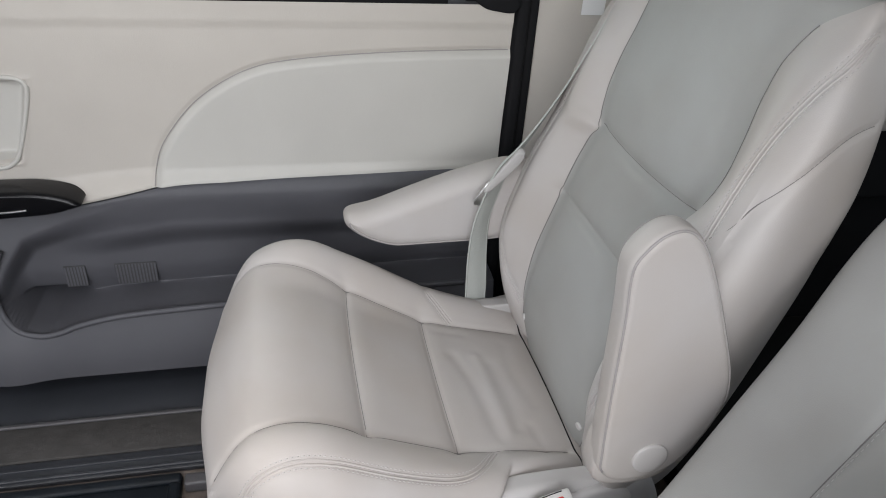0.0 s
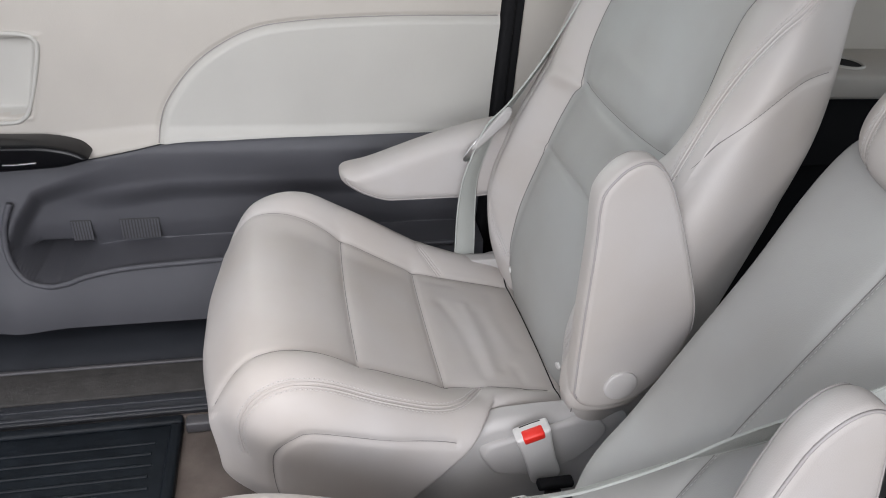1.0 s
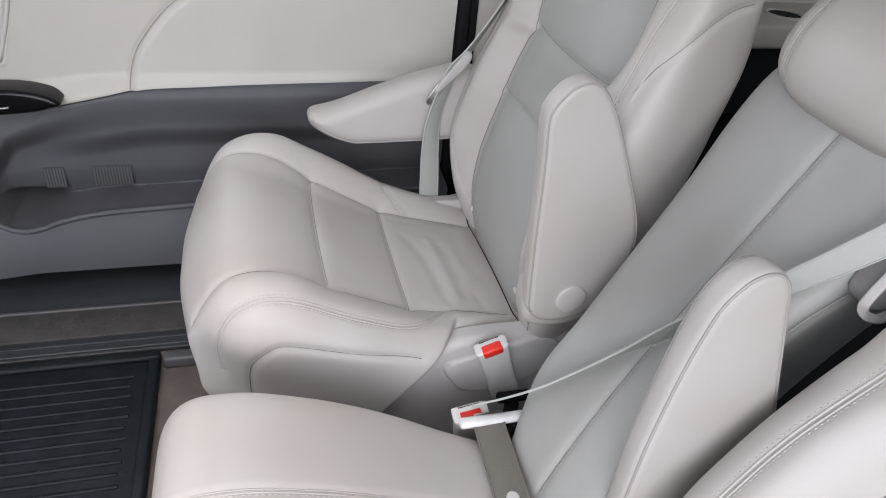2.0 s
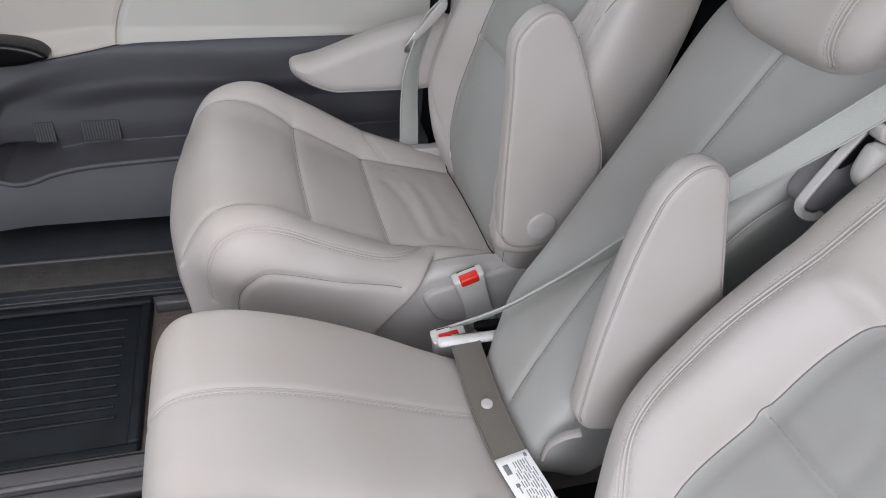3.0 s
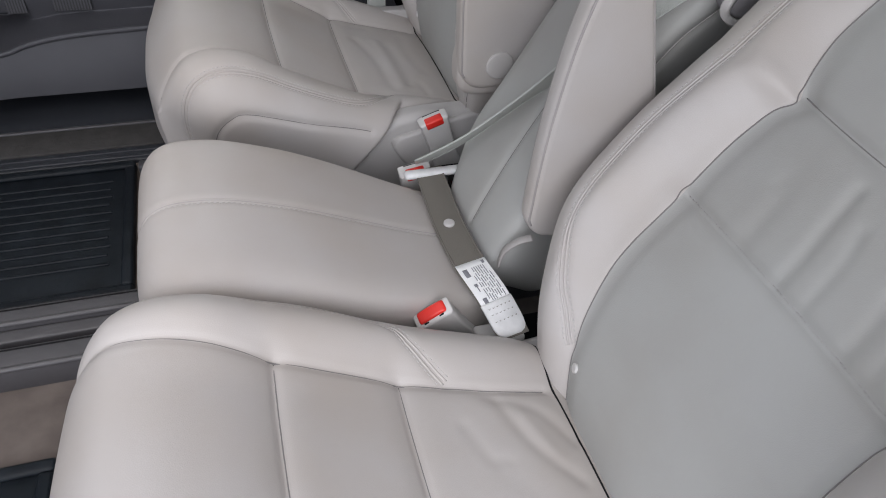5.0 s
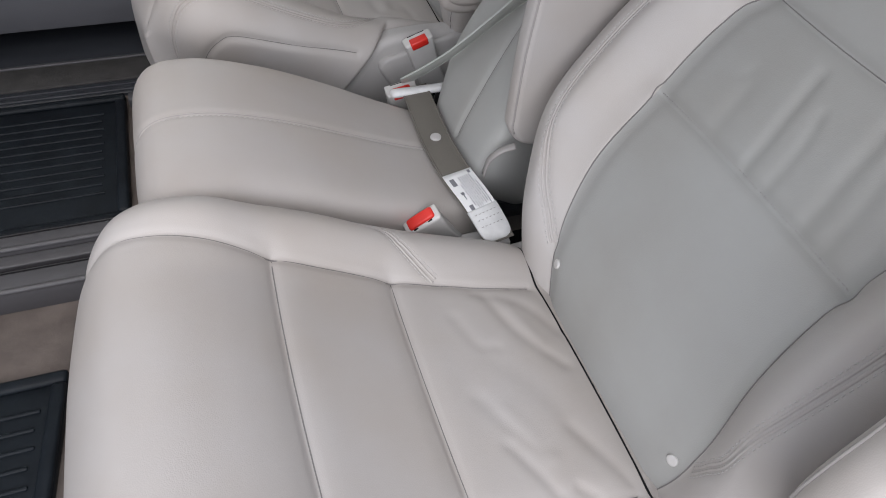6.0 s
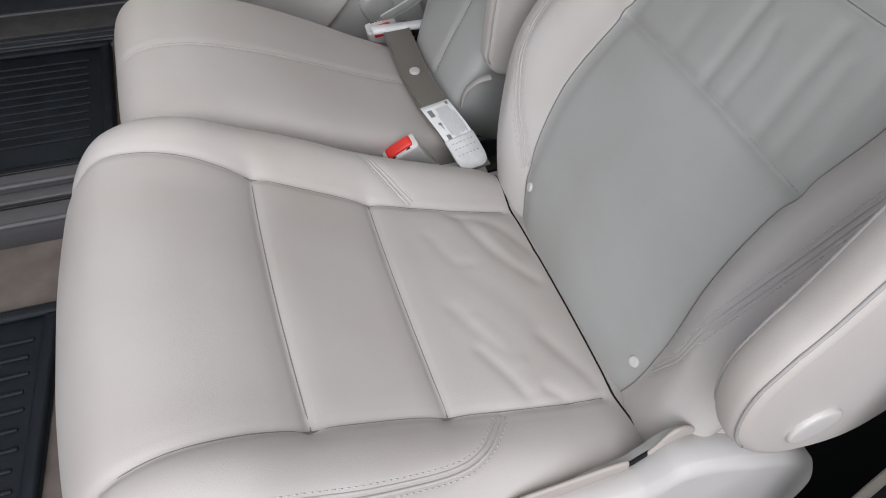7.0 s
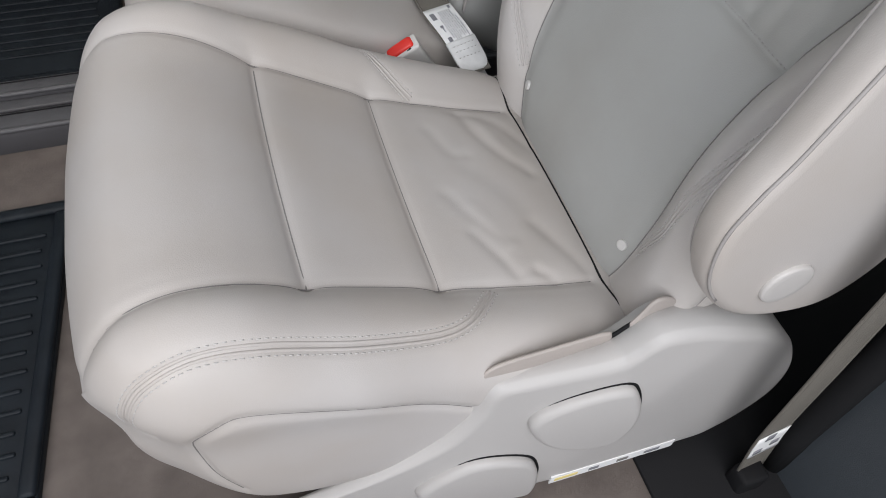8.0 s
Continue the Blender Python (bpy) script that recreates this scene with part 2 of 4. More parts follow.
def stitch_data(soft, P, N, offset, length=0.0038, gap=0.0030, thick=0.0006):
    """Short raised dashes that run beside a line laid on a surface."""
    V, F = [], []
    T = np.gradient(P, axis=0)
    T /= np.maximum(np.linalg.norm(T, axis=1, keepdims=True), 1e-9)
    side = np.cross(N, T)
    C, N = soft.snap(P + side * offset)
    s = np.concatenate([[0], np.cumsum(np.linalg.norm(np.diff(C, axis=0), axis=1))])
    pos = 0.0
    while pos + length < s[-1]:
        e = [np.array([np.interp(u, s, A[:, k]) for k in range(3)]) for u in (pos, pos + length) for A in (C, N, side)]
        base = len(V)
        for c, n, d in ((e[0], e[1], e[2]), (e[3], e[4], e[5])):
            V += [c - d * thick, c + d * thick, c + d * thick * 0.5 + n * thick * 0.9, c - d * thick * 0.5 + n * thick * 0.9]
        F += [tuple(base + i for i in f) for f in ((0, 1, 5, 4), (1, 2, 6, 5), (2, 3, 7, 6), (3, 0, 4, 7), (3, 2, 1, 0), (4, 5, 6, 7))]
        pos += length + gap
    return V, F


def joined(*parts):
    V, F = [], []
    for v, f in parts:
        F += [tuple(i + len(V) for i in q) for q in f]
        V += list(v)
    return V, F


def slab_data(outline, y0, y1, radius, rings=6, radius0=None):
    """A plate with rounded rims: an outline in x and z, between y0 and y1."""
    O = np.array(outline, float)
    n = len(O)
    T = np.roll(O, -1, 0) - np.roll(O, 1, 0)
    T /= np.maximum(np.linalg.norm(T, axis=1, keepdims=True), 1e-9)
    inward = np.stack([-T[:, 1], T[:, 0]], 1)
    area = (O[:, 0] * np.roll(O[:, 1], -1) - np.roll(O[:, 0], -1) * O[:, 1]).sum()
    if area < 0:
        inward = -inward
    c = O.mean(0)
    r0, r1 = (radius if radius0 is None else radius0), radius
    arc = [math.pi / 2 * k / rings for k in range(rings + 1)]
    prof = [(r0 * (1 - math.sin(a)), y0 + r0 * (1 - math.cos(a))) for a in arc]
    back = [(r1 * (1 - math.sin(a)), y1 - r1 * (1 - math.cos(a))) for a in arc[::-1]]
    V, F = [], []
    closed = np.vstack([O, O[:1]])
    index = np.arange(-n, 2 * n)

    def inset(d):
        """The outline moved inwards; points that fold over in tight bends are bridged."""
        L = O + inward * d
        good = np.tile(dist_line(L, closed) >= 0.985 * d, 3)
        L = np.stack([np.interp(np.arange(n), index[good], np.tile(L[:, k], 3)[good]) for k in range(2)], 1)
        for _ in range(int(d / 0.0015)):
            L = L * 0.5 + (np.roll(L, 1, 0) + np.roll(L, -1, 0)) * 0.25
        return L
    loops = [(inset(d), y) for d, y in prof + back]
    for L, y in loops:
        V += [(p[0], y, p[1]) for p in L]
    for i in range(len(loops) - 1):
        for k in range(n):
            l = (k + 1) % n
            F.append((i * n + k, i * n + l, (i + 1) * n + l, (i + 1) * n + k))
    F += [tuple(range(n))[::-1], tuple(range((len(loops) - 1) * n, len(loops) * n))]
    return V, F


def ribbon_data(P, W, width, thick=0.0012):
    """A strap along P; W gives the way across it."""
    P, W = np.array(P, float), np.array(W, float)
    W = W / np.linalg.norm(W, axis=1, keepdims=True)
    T = np.gradient(P, axis=0)
    N = np.cross(T, W)
    N /= np.maximum(np.linalg.norm(N, axis=1, keepdims=True), 1e-9)
    V, F = [], []
    for p, w, n in zip(P, W, N):
        for a, b in ((-1, -1), (-0.96, -1.6), (0.96, -1.6), (1, -1), (1, 1), (0.96, 1.6), (-0.96, 1.6), (-1, 1)):
            V.append(p + w * a * width / 2 + n * b * thick / 2)
    for i in range(len(P) - 1):
        for k in range(8):
            l = (k + 1) % 8
            F.append((i * 8 + k, i * 8 + l, (i + 1) * 8 + l, (i + 1) * 8 + k))
    F += [tuple(range(8))[::-1], tuple(range(len(V) - 8, len(V)))]
    return V, F


def box_data(x0, x1, y0, y1, z0, z1, bevel=0.004):
    """A box with chamfered edges."""
    bm = bmesh.new()
    bmesh.ops.create_cube(bm, size=1)
    for v in bm.verts:
        v.co = Vector(((x0 + x1) / 2 + v.co.x * (x1 - x0), (y0 + y1) / 2 + v.co.y * (y1 - y0), (z0 + z1) / 2 + v.co.z * (z1 - z0)))
    if bevel:
        bmesh.ops.bevel(bm, geom=bm.edges[:], offset=bevel, segments=2, profile=0.5, affect="EDGES")
    bm.verts.index_update()
    V = [tuple(v.co) for v in bm.verts]
    F = [tuple(v.index for v in f.verts) for f in bm.faces]
    bm.free()
    return V, F


def disc_data(c, r, y_out, depth, n=40):
    """A low domed cap with a rounded rim, facing -y when depth is negative."""
    V, F = [], []
    prof = [(1.0, 0.0), (1.0, 0.6), (0.96, 0.85), (0.88, 0.97), (0.6, 1.0), (0.25, 1.05)]
    for f, d in prof:
        V += [(c[0] + r * f * math.cos(2 * math.pi * k / n), y_out + depth * d, c[1] + r * f * math.sin(2 * math.pi * k / n)) for k in range(n)]
    for i in range(len(prof) - 1):
        for k in range(n):
            l = (k + 1) % n
            F.append((i * n + k, i * n + l, (i + 1) * n + l, (i + 1) * n + k))
    F.append(tuple(range((len(prof) - 1) * n, len(prof) * n)))
    return V, F


# ---- the car's shell ----
FAR, NEAR, ROOFZ = 1.66, -0.36, 1.28
# unseen; its pale tone is chosen to bounce fill light into the cabin
ground = mesh_part("ground", *box_data(-400, 400, -400, 400, -0.55, -0.45, 0), CONCRETE, smooth=False)
tagged(ground, "unseen ground under and beside the vehicle, pale concrete for bounce light", "ground", kind="structure")
floor = mesh_part("floor", *box_data(-2.4, 2.3, -0.34, 1.42, -0.06, -0.012, 0.004), CARPET, smooth=False)
tagged(floor, "brown-grey carpeted vehicle floor", "floor", kind="structure")
# unseen ceiling, with an opening added to let the overhead fill through
roof = mesh_part("ceiling", *joined(box_data(-2.4, -0.87, NEAR, FAR + 0.1, ROOFZ, ROOFZ + 0.05), box_data(-0.03, 2.3, NEAR, FAR + 0.1, ROOFZ, ROOFZ + 0.05),
                                    box_data(-0.868, -0.032, NEAR, -0.02, ROOFZ, ROOFZ + 0.05), box_data(-0.868, -0.032, 0.92, FAR + 0.1, ROOFZ, ROOFZ + 0.05)), ROOF, smooth=False)
tagged(roof, "pale cloth headliner with an opening added for the roof fill light", "ceiling", kind="structure")


# ---- seats ----
def leaning(at, lean):
    """A pose whose x runs up a back that leans by that many degrees and whose z looks forwards out of it."""
    a = radians(lean)
    m = Matrix(((math.sin(a), 0, -math.cos(a), at[0]), (0, 1, 0, at[1]), (math.cos(a), 0, math.sin(a), at[2]), (0, 0, 0, 1)))
    return m


CUSHION_Z = hermite([-0.55, -0.50, -0.44, -0.38, -0.32, -0.25, -0.185, -0.09, 0.0, 0.07],
                    [0.372, 0.398, 0.405, 0.388, 0.353, 0.317, 0.288, 0.266, 0.252, 0.246])


def seam_set(soft, parent, runs):
    """The drawn-in seams of a block: a thread in each groove; the sewn ones are two welts between rows of stitching."""
    for kind, line, stitched in runs:
        P, N = soft.lay(kind, line)
        if not stitched:
            P, N = soft.lay(kind, spline(line, 2 * len(line)))
            for _ in range(4):
                P[1:-1] = P[1:-1] * 0.5 + (P[:-2] + P[2:]) * 0.25
            mesh_part("seam", *tube_data(P - N * 0.0003, 0.00075, 6), SEAM, parent)
            continue
        T = np.gradient(P, axis=0)
        T /= np.maximum(np.linalg.norm(T, axis=1, keepdims=True), 1e-9)
        W = np.cross(N, T)
        welts = [soft.snap(P + W * o) for o in (0.0028, -0.0028)]
        mesh_part("welt", *joined(*[tube_data(p - n * 0.0005, 0.0017, 8) for p, n in welts]), LEATHER, parent)
        mesh_part("stitching", *joined(stitch_data(soft, P, N, 0.0075), stitch_data(soft, P, N, -0.0075)), THREAD, parent)


def captain_cushion(seat, creases, sway, inner):
    """Wide seat cushion: three insert panels between two bolsters, a lower band on each side."""
    half = lambda x: 0.262 * (1 - 0.21 * sstep(-0.40, -0.56, x) ** 2)
    insert = hermite([-0.54, -0.52, -0.50, -0.47, -0.43, -0.39, -0.32, -0.25, -0.185, -0.08, 0.03], [0.196, 0.194, 0.191, 0.185, 0.178, 0.173, 0.164, 0.158, 0.154, 0.150, 0.146])

    def top(x, y):
        a = np.abs(y)
        bol = np.where(y > 0, 0.026, 0.019) * np.exp(-((a - 0.212) / 0.045) ** 2) * (1 - 0.4 * sstep(-0.2, 0.02, x)) * sstep(-0.54, -0.36, x)
        return CUSHION_Z(x) + bol + 0.006 * (1 - (np.minimum(a, 0.165) / 0.165) ** 2) + 0.003 - 0.02 * sstep(-0.47, -0.54, x) + (0.036 if inner else 0.014) * sstep(0.12, 0.23, y) * np.exp(-((x + (0.31 if inner else 0.25)) / (0.18 if inner else 0.13)) ** 2)

    def tuck(V):
        a = np.abs(V[:, 1])
        k = sstep(0.215, 0.04, V[:, 2])
        V[:, 1] *= 1 - 0.05 * k * sstep(-0.34, -0.50, V[:, 0])
        corner = (0.0 if inner else 0.014) * sstep(0.36, 0.22, V[:, 2]) * sstep(0.12, 0.245, a) + (0.030 if inner else 0.016) * sstep(0.44, 0.20, V[:, 2]) * sstep(0.04, 0.22, a)
        V[:, 0] += ((0.10 if inner else 0.055) * k + corner * (1 - (0 if inner else 0.75) * sstep(0.22, 0.10, V[:, 2]))) * sstep(-0.28, -0.55, V[:, 0])
        V[:, 1] += np.sign(V[:, 1]) * 0.011 * np.exp(-((V[:, 2] - 0.335 + 0.25 * sstep(-0.42, 0.0, V[:, 0]) * 0.4) / 0.05) ** 2) * sstep(0.18, 0.24, a) * sstep(-0.20, -0.30, V[:, 0])
        k = sstep(-0.006, 0.020, ((V[:, 0] + 0.216) * 0.109 - (V[:, 2] - 0.191) * 0.096) / 0.145) * (V[:, 1] * inner > 0) * sstep(0.32, 0.27, V[:, 2])
        V[:, 1] *= 1 - 0.17 * k
        V[:, 1] += sway(V[:, 0])
        return V
    soft = Soft(176, 164, 64, -0.554 if inner else -0.542, 0.045, half, top, lambda x, y: 0.05 + 0 * x, 7.0, tuck, ((66, -0.3205, -0.004), (112, -0.185, -0.004)), (50, insert))
    runs = []
    for s in (1, -1):
        xs = np.linspace(-0.522, -0.006, 70)
        side = np.stack([xs, s * insert(xs) + sway(xs)], 1)
        guess = spline([(-0.499, s * 0.241, 0.258), (-0.502, s * 0.245, 0.290), (-0.492, s * 0.250, 0.340), (-0.466, s * 0.249, 0.384), (-0.42, s * 0.243, 0.402), (-0.36, s * 0.239, 0.388), (-0.28, s * 0.233, 0.345), (-0.21, s * 0.222, 0.310), (-0.165, s * 0.200, 0.292), (-0.130, s * 0.156, 0.276)], 90)
        guess[:, 1] += sway(guess[:, 0])
        sewn, _ = soft.snap(guess)
        kind = "side+" if s > 0 else "side-"
        low = spline([(-0.425, 0.14), (-0.444, 0.20), (-0.448, 0.262), (-0.440, 0.300), (-0.418, 0.326), (-0.388, 0.333), (-0.30, 0.305), (-0.186, 0.267)] if s * inner > 0 else
                     [(-0.425, 0.14), (-0.444, 0.20), (-0.448, 0.262), (-0.440, 0.302), (-0.418, 0.330), (-0.388, 0.336), (-0.315, 0.299), (-0.233, 0.249), (-0.180, 0.216)], 60)
        soft.press("top", side, 0.004, 0.016)
        soft.press("top", side, 0.0035, 0.005)
        soft.press("free", sewn, 0.0026, 0.008)
        soft.press(kind, low, 0.0035, 0.006)
        runs += [("top", side, False), ("free", sewn, True), (kind, low, False)]
    for x0 in (-0.3205, -0.185):
        y = np.linspace(0.997, -0.997, 40) * insert(x0)
        cross = np.stack([x0 - 0.004 * np.clip(1 - (y / 0.166) ** 2, 0, 1), y + sway(x0)], 1)
        soft.press("top", cross, 0.004, 0.016)
        soft.press("top", cross, 0.0035, 0.005)
        runs.append(("top", cross, False))
    for line, depth, width in creases:
        soft.press("top", spline(line, 16), depth * (0.55 if inner else 0.8), width * 1.15)
    soft.finish()
    body = None
    for k, V, F, N in soft.pieces():
        nm = ("seat_cushion", "front_panel", "middle_panel", "rear_panel")[k]
        ob = mesh_part(nm, V, F, LEATHER, body or seat, ("", "smooth grey leather front panel", "", "softly creased rear panel")[k], normals=N)
        body = body or ob
    seam_set(soft, body, runs)
    # shadow line between cushion and back, laid on as a thin black tube
    y = np.linspace(0.235, -0.235, 50)
    P, N = soft.lay("top", np.stack([0.007 + 0.08 * np.clip(np.abs(y) - 0.15, 0, 1), y + sway(0.0)], 1))
    mesh_part("gap", *tube_data(P - N * 0.0004, 0.0015, 8), SEAL_SHADE, body, "dark gap before the backrest")
    return body


def captain_back(seat, lean, sway, waist):
    """Backrest with a lower and an upper insert between bolsters, leaning back by that many degrees."""
    pivot = leaning((0.007, 0, 0.245), lean)
    half = hermite([-0.10, 0.0, 0.15, 0.35, 0.5, 0.62, 0.75], [0.222, 0.245, 0.272, 0.284, 0.288, 0.286, 0.268])
    insert = hermite([-0.10, -0.02, 0.04, 0.09, 0.16, 0.275, 0.38, 0.405, 0.43, 0.45, 0.49, 0.54, 0.60, 0.64, 0.675, 0.71, 0.75], [0.122, 0.136, 0.154, 0.162, 0.163, 0.159, 0.164, 0.161, 0.149, 0.160, 0.173, 0.174, 0.170, 0.176, 0.200, 0.240, 0.255])
    ridge = hermite([-0.10, 0.0, 0.08, 0.17, 0.30, 0.43, 0.54, 0.64, 0.72], [0.0, 0.010, 0.030, 0.052, 0.052, 0.040, 0.026, 0.010, 0.0])
    lumbar = hermite([-0.10, 0.0, 0.05, 0.15, 0.28, 0.42, 0.55, 0.72], [-0.04, -0.010, 0.008, 0.022, 0.019, 0.002, -0.004, -0.012])

    def top(s, y):
        a = np.abs(y)
        w = insert(s) - 0.006
        return lumbar(s) + ridge(s) * sstep(w - 0.008, w + 0.062, a) + 0.005 * (1 - np.minimum(a, 0.15) ** 2 / 0.0225) + 0.004

    def twist(V):
        V[:, 1] *= 1 - 0.17 * sstep(0.02, -0.15, V[:, 2])
        V[:, 1] += sway(V[:, 0])
        return V
    soft = Soft(204, 164, 50, -0.10, 0.728, half, top, lambda s, y: -0.160 + 0.04 * sstep(0.5, 0.72, s), 6.5, twist, ((95, waist, 0.004), (133, 0.436, -0.006)), (46, insert))
    runs, crossings = [], []
    for k in (1, -1):
        rim = np.where((np.abs(soft.P[:, 1] * k - 92 / 164) < 1e-6) & (soft.P[:, 2] > 0.999))[0]
        side = soft.V[rim[np.argsort(soft.P[rim, 0])]]
        side = side[(side[:, 0] > -0.06) & (side[:, 0] < 0.72)]
        guess = spline([(0.060, k * 0.156, 0.03), (0.085, k * 0.177, 0.035), (0.12, k * 0.200, 0.06), (0.2, k * 0.226, 0.075), (0.33, k * 0.237, 0.07), (0.46, k * 0.234, 0.04), (0.56, k * 0.236, 0.02), (0.62, k * 0.246, 0.005), (0.655, k * 0.258, -0.005), (0.68, k * 0.271, -0.02), (0.70, k * 0.283, -0.05)], 100)
        guess[:, 1] += sway(guess[:, 0])
        sewn, _ = soft.snap(guess)
        kind = "side+" if k > 0 else "side-"
        low = spline([(0.02, 0.010), (0.10, 0.034), (0.25, 0.048), (0.36, 0.046), (0.44, 0.036), (0.51, 0.016), (0.56, -0.016), (0.59, -0.055), (0.605, -0.10)], 60) - [0.0, 0.022 if lean > 20 else 0.0]
        soft.press("free", side, 0.004, 0.016)
        soft.press("free", side, 0.0035, 0.005)
        soft.press("free", sewn, 0.0026, 0.008)
        soft.press(kind, low, 0.003, 0.006)
        runs += [("free", side, False), ("free", sewn, True), (kind, low, False)]
    for s0, bow in ((waist, 0.004), (0.436, -0.006)):
        y = np.linspace(0.997, -0.997, 40) * insert(s0)
        cross = np.stack([s0 + bow * np.clip(1 - (y / 0.158) ** 2, 0, 1), y + sway(s0)], 1)
        soft.press("top", cross, 0.004, 0.013)
        soft.press("top", cross, 0.0035, 0.0045)
        crossings.append(cross)
    if lean > 20:
        for y, s1, d, w in ((0.095, 0.36, 0.0018, 0.012), (0.035, 0.40, 0.0032, 0.008), (0.0, 0.375, 0.0022, 0.007), (-0.055, 0.41, 0.0034, 0.009), (-0.085, 0.39, 0.0024, 0.008), (-0.118, 0.40, 0.003, 0.010)):
            soft.press("top", spline([(0.292, y - 0.008), (0.32, y - 0.004), (0.35, y + 0.004), (s1, y + 0.016)], 16), d, w)
    soft.finish()
    body = None
    for k, V, F, N in soft.pieces():
        nm = ("backrest", "lumbar_panel", "middle_panel", "shoulder_panel")[k]
        ob = mesh_part(nm, V, F, LEATHER if k == 0 else LEATHER_PERF, body or seat, "" if k == 0 else "greener grey leather insert panel", pivot if body is None else None, normals=N)
        body = body or ob
    seam_set(soft, body, runs)
    seam_set(soft, body, [("top", crossings[1], False)])
    for cross in crossings[:1]:
        P, N = soft.lay("top", cross)
        mesh_part("stitching", *stitch_data(soft, P, N, 0.0008, 0.0030, 0.0030, 0.0005), PIPING, body)
    for k in (1, -1):
        P, N = soft.snap(np.array([[0.046, k * 0.142 + sway(0.046), 0.02], [0.05, k * 0.142 + sway(0.046), 0.02]]))
        V, F = disc_data((0, 0), 0.0065, 0, 0.003, 20)
        q = Vector(N[0]).to_track_quat("Y", "Z").to_matrix().to_4x4()
        mesh_part("button", V, F, PALE, body, "small pale round button", Matrix.Translation(P[0]) @ q)
    # headrest on two posts
    hsoft = Soft(60, 70, 30, 0.685, 0.90, lambda s: 0.125 - 0.02 * sstep(0.8, 0.9, s), lambda s, y: 0.035 + 0.02 * np.exp(-((s - 0.79) / 0.07) ** 2), lambda s, y: -0.075 + 0 * s, 3.0)
    head = mesh_part("headrest", hsoft.V, hsoft.F, LEATHER, seat, "", pivot, normals=hsoft.N)
    for k in (1, -1):
        mesh_part("post", *tube_data([(0.66, k * 0.06, -0.03), (0.75, k * 0.06, -0.03)], 0.006, 10), METAL, head)
    return body


ARM_OUTER = [(-0.047, 0.336), (-0.027, 0.332), (-0.009, 0.284), (0.033, 0.201), (0.069, 0.122), (0.094, 0.050), (0.091, 0.005), (0.060, -0.024),
       (0.007, -0.045), (-0.046, -0.015), (-0.067, 0.057), (-0.078, 0.140), (-0.087, 0.215), (-0.089, 0.245), (-0.080, 0.285), (-0.065, 0.317)]


ARM_INNER = [(-0.036, 0.3375), (-0.012, 0.324), (0.013, 0.285), (0.051, 0.203), (0.083, 0.120), (0.085, 0.060), (0.056, -0.010), (0.014, -0.041),
             (-0.038, -0.042), (-0.064, -0.018), (-0.069, 0.012), (-0.076, 0.111), (-0.082, 0.224), (-0.087, 0.278), (-0.083, 0.303), (-0.062, 0.329)]


ARM_NEAR = [(0.005, 0.348), (0.034, 0.335), (0.064, 0.275), (0.100, 0.180), (0.124, 0.080), (0.118, -0.010), (0.080, -0.066), (0.020, -0.066),
            (-0.032, -0.044), (-0.070, -0.004), (-0.090, 0.036), (-0.097, 0.084), (-0.087, 0.124), (-0.073, 0.158), (-0.052, 0.226), (-0.022, 0.325)]


ARM_CENTRE = [(-0.020, 0.336), (0.002, 0.322), (0.018, 0.285), (0.051, 0.203), (0.083, 0.120), (0.085, 0.060), (0.056, -0.010), (0.014, -0.041),
              (-0.038, -0.042), (-0.064, -0.018), (-0.069, 0.012), (-0.075, 0.111), (-0.074, 0.212), (-0.069, 0.270), (-0.062, 0.302), (-0.044, 0.328)]


def armrest(seat, at, turn, y0, y1, cap, shape, face, back, sewn):
    """Padded armrest that swings on a capped pivot; turn 0 is folded up. face, back: how round its two rims are; sewn: where the piping ends, in parts of the outline."""
    out = spline(shape, 110, True)
    m = Matrix.Translation(at) @ Matrix.Rotation(radians(turn), 4, "Y")
    arm = mesh_part("armrest", *slab_data(out, y0, y1, back, 7, face), LEATHER, seat, "", m)
    c = out.mean(0)
    T = np.roll(out, -1, 0) - np.roll(out, 1, 0)
    T /= np.linalg.norm(T, axis=1, keepdims=True)
    inn = np.stack([-T[:, 1], T[:, 0]], 1)
    inn *= np.sign((inn * (c - out)).sum(1, keepdims=True))
    for y, k, r in ((y0, -1, face), (y1, 1, back)):
        rim = out + inn * (0.31 * r)
        P = [(p[0], y - k * 0.27 * r, p[1]) for p in rim]
        n = len(P)
        mesh_part("piping", *tube_data(P[int(0.56 * n):] + P[:int(sewn * n)], 0.0016, 6), PIPING, arm)
    mesh_part("pivot_cap", *disc_data((0, 0), 0.0240, y0 if cap < 0 else y1, 0.0045 * cap), CAP, arm, "round pale plastic pivot cap")
    return arm


def cover_face(x, z):
    """How far out the outer side cover stands: a flat lower rear face, and above a soft diagonal edge a face that slopes back to the cushion."""
    d = -0.866 * (x - 0.004) + 0.5 * (z - 0.176)
    return 0.304 - 0.17 * 0.5 * (d + np.sqrt(d * d + 0.0001))


